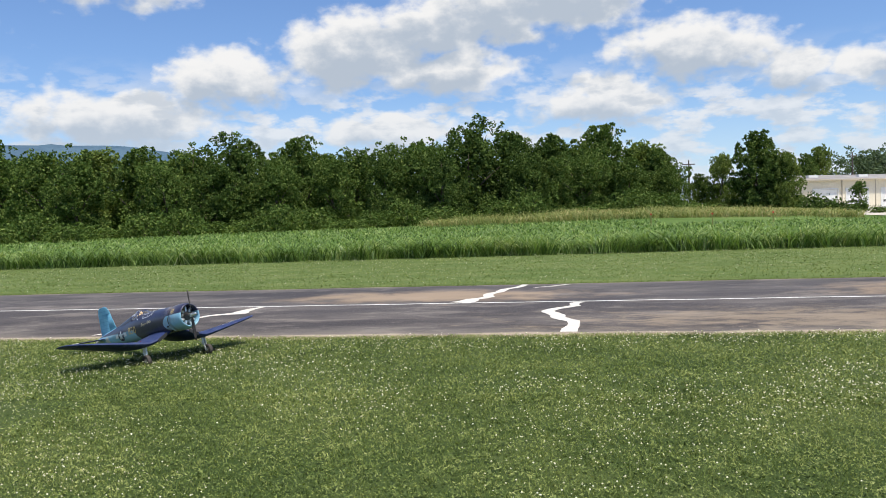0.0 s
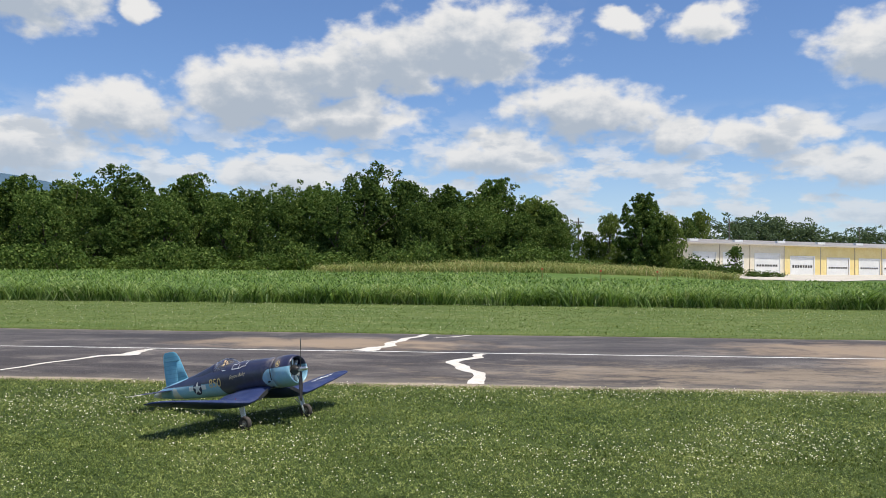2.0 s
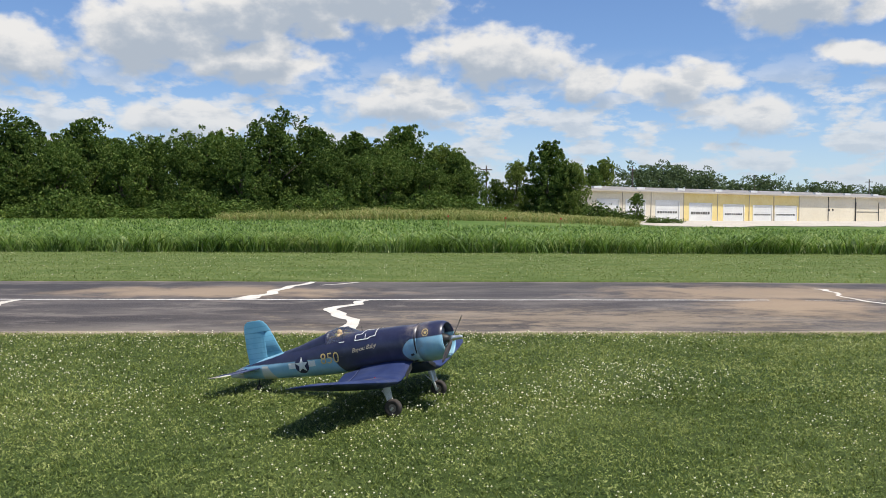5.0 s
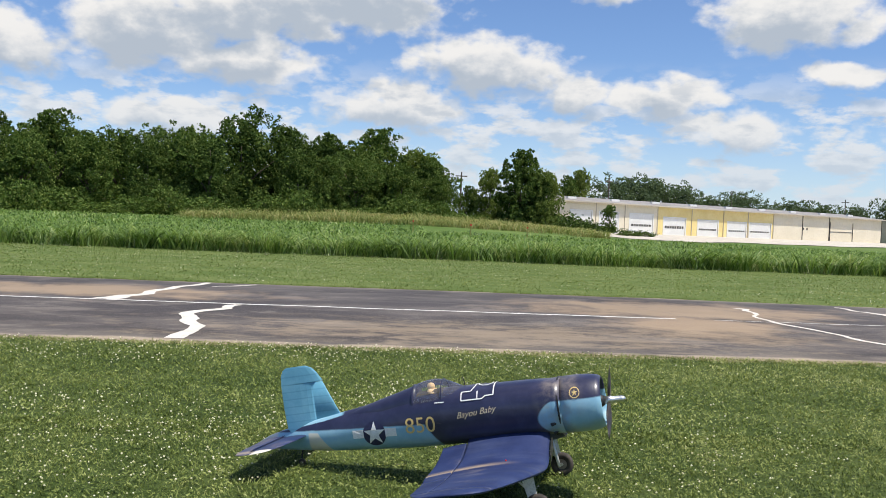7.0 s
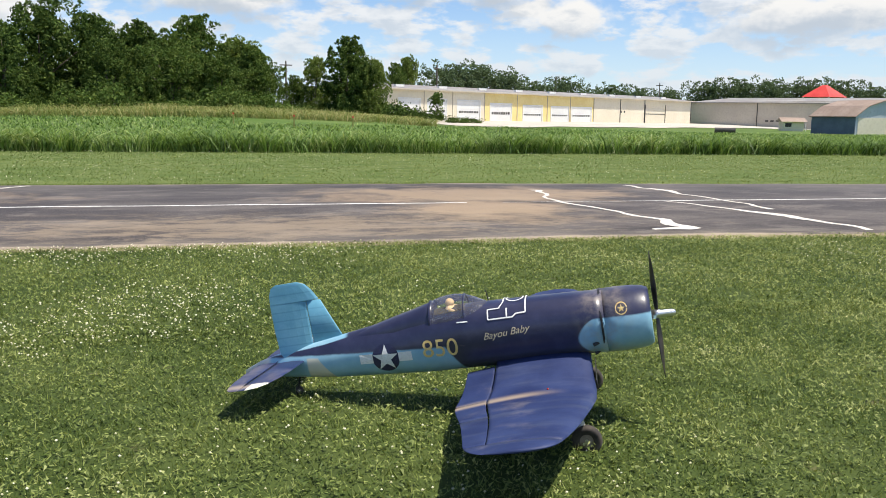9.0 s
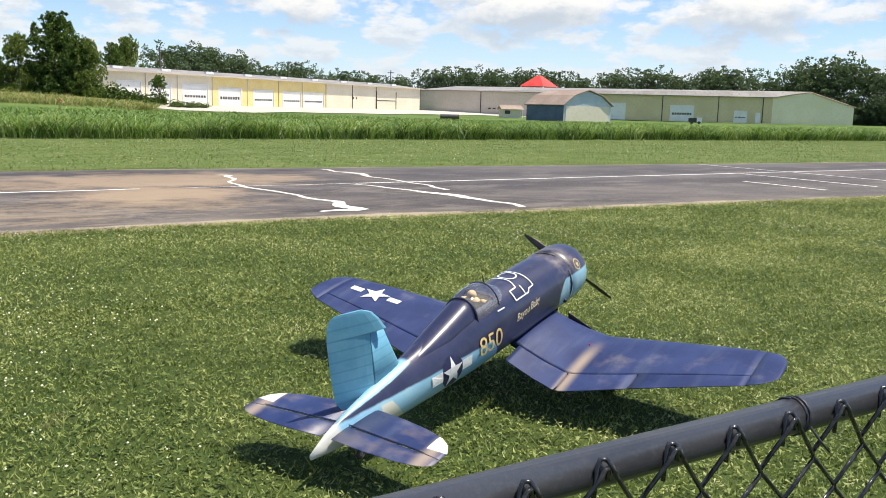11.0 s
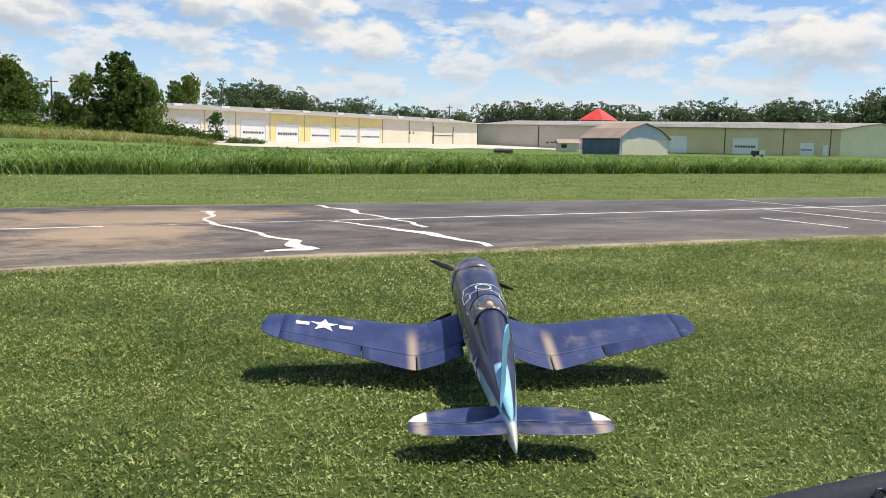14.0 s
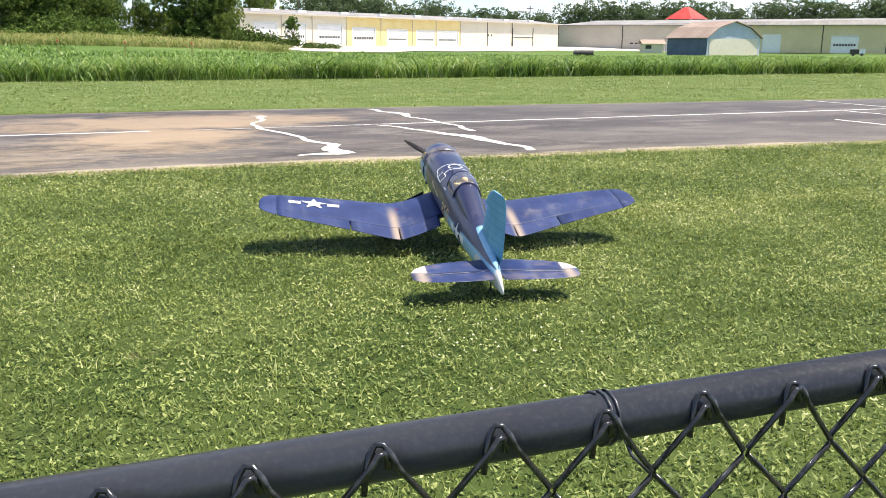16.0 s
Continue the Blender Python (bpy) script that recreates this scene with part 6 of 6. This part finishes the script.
            k += 1
        z0, yf = RAIL_Z + 0.004, y0 - 0.002
        if first_right:      # hooked end under the knuckle
            cx = half * 0.97
            pts = [(cx + 0.0075, yf + 0.003, z0 - 0.007), (cx + 0.0065, yf + 0.001, z0 + 0.001), (cx + 0.003, yf - 0.001, z0 + 0.0065), (cx - 0.001, yf - 0.002, z0 + 0.006), (cx - 0.006, yf - 0.002, z0 - 0.002)] + pts[2:]
        else:                # the wire that bends over it and ends in a short stub
            pts = [(-0.0125, yf + 0.001, z0 - 0.021), (-0.0105, yf + 0.002, z0 - 0.006), (-0.0075, yf + 0.004, z0 + 0.006), (-0.0025, yf + 0.006, z0 + 0.0125), (0.003, yf + 0.004, z0 + 0.0125), (0.0075, yf, z0 + 0.006), (0.012, yf - 0.001, z0 - 0.004)] + pts[2:]
        bm = add_tube(bmesh.new(), pts, [0.0025] * len(pts), 7)
        me = bpy.data.meshes.new("wire")
        bm.to_mesh(me)
        bm.free()
        me.polygons.foreach_set("use_smooth", [True] * len(me.polygons))
        me.materials.append(M_wire)
        return me
    kinds = [zigzag(True), zigzag(False)]
    for i in range(int((X1 - X0) / (PITCH / 2))):
        w = new("wire", kinds[i % 2])
        w.parent = fence
        x = X0 + i * PITCH / 2
        w.matrix_basis = pose(x, fence_y(x) - RAIL_Y + 0.0015 * g.uniform(-1, 1), 0.003 * g.uniform(-1, 1), 0, 0, 0)
    # wire ties round the rail
    for x in (3.2, 4.4, 5.4, 6.462, 7.40, 8.7):
        r = RAIL_R + 0.0015
        pts = [(x + 0.012 * k / 26, fence_y(x) + r * math.sin(0.5 * k), RAIL_Z + r * math.cos(0.5 * k)) for k in range(27)]
        part("tie", tube(pts + [(x + 0.016, fence_y(x) - 0.03, RAIL_Z - 0.02), (x + 0.03, fence_y(x) - 0.034, RAIL_Z - 0.035)], 0.0014, 6), M_vinyl, fence, "twisted wire tie", True)


build_fence()



# ---- what moves ----
def motions():
    # seconds, x, y, z, heading, pitch and roll of the aeroplane on the uneven grass
    taxi = [
        (0, -4.917, 7.358, -0.018, -26.3, -0.9, 1.0), (0.5, -4.031, 7.162, -0.001, -25.4, -0.4, 1.4), (1, -3.330, 6.821, 0.010, -26.7, -0.3, 0.9),
        (1.5, -2.777, 6.635, 0.006, -27.6, 0.4, 0.2), (2, -2.059, 6.245, -0.002, -28.4, 0.0, 0.4), (2.5, -1.380, 5.966, -0.012, -27.7, -0.7, -1.2),
        (3, -0.762, 5.475, 0.008, -28.9, -0.3, -0.0), (3.5, -0.316, 5.286, -0.001, -26.3, -0.1, -0.3), (4, -0.023, 5.211, -0.001, -25.6, -0.5, -0.5),
        (6.5, 3.000, 3.800, 0.002, -21.8, -0.3, -0.6), (7, 3.672, 3.560, 0.003, -19.3, -0.8, -0.2), (7.5, 4.242, 3.370, 0.001, -18.0, -0.7, 0.1),
        (8, 4.765, 3.230, -0.002, -17.2, 0.0, 0.1), (8.5, 4.995, 3.045, 0.006, -21.2, 0.2, 0.0), (9, 5.431, 2.825, -0.020, -25.0, 0.2, 1.2),
        (9.5, 6.095, 2.535, 0.000, -17.3, 0.8, 0.8), (10, 6.620, 2.120, 0.020, -3.0, 0.8, 0.1), (12.5, 8.889, 2.942, -0.026, 53.3, -0.5, 1.0),
        (13, 9.112, 3.198, -0.032, 58.1, 0.3, 0.8), (13.5, 9.250, 3.450, -0.030, 62.4, -0.7, -0.3), (14, 9.305, 3.570, -0.020, 66.4, -0.3, -0.3),
        (14.5, 9.371, 3.753, -0.033, 70.7, 0.4, 1.2), (15, 9.489, 4.187, -0.033, 77.8, -0.1, 2.0), (15.5, 9.548, 4.462, -0.033, 78.0, 0.2, 1.0),
        (16, 9.568, 4.655, -0.033, 78.1, 0.1, 0.4),
    ]
    walk(plane, [(t, pose(x, y, z, r, p, h)) for t, x, y, z, h, p, r in taxi])
    # the propeller idles: half seconds and the blade's lean towards the left wing
    lean = [0, 30, 60, 60, 10, 70, 75, 45, 20, 40, 60, 80, 100, 50, 60, 60, 15, 10, 10, 14, 10, 30, 60, 80, 100, -50, -45, 80, 70, 0, 88, 75, 60]
    rows, turn = [(0.0, BODY)], 0.0
    for k in range(1, len(lean)):
        step = ((lean[k] - lean[k - 1]) % 180) + 180
        for j in range(1, 6):
            a = turn + step * j / 5
            rows.append((0.5 * (k - 1) + 0.1 * j, BODY @ pose(0, 0, 0, -(lean[0] + a), 0, 0)))
        turn += step
    walk(prop, rows)
    # rudder: degrees, plus to the right
    swings = [(0, 4), (3, 4), (6, 10), (8.8, 12), (9.4, -6), (10, -24), (12, -28), (13.6, -22), (14.4, -4), (15, 10), (15.4, 13), (16, 14)]
    walk(rudder, [(s, BODY @ pose(-1.872, 0, 0, 0, 0, a) @ pose(1.872, 0, 0)) for s, a in swings])
    # wheels roll with the ground that passes under them
    def place(t):
        for a, b in zip(taxi, taxi[1:]):
            if t <= b[0]:
                u = (t - a[0]) / (b[0] - a[0])
                return [p + (q - p) * u for p, q in zip(a[1:], b[1:])]
        return list(taxi[-1][1:])
    spin, last = 0.0, place(0.0)
    rolls = []
    for k in range(0, 241):
        t = 2 * k / FPS
        x, y = place(t)[:2]
        spin += math.hypot(x - last[0], y - last[1])
        last = (x, y)
        rolls.append((t, spin))
    for wheel, side in zip(wheels, (1, -1)):
        walk(wheel, [(t, pose(0, side * 0.47, 0.075, 0, math.degrees(s / 0.075) % 360, 0)) for t, s in rolls])
    walk(tail_wheel, [(t, BODY @ pose(-2.02, 0, -0.210, 0, math.degrees(s / 0.075) % 360, 0)) for t, s in rolls])


motions()
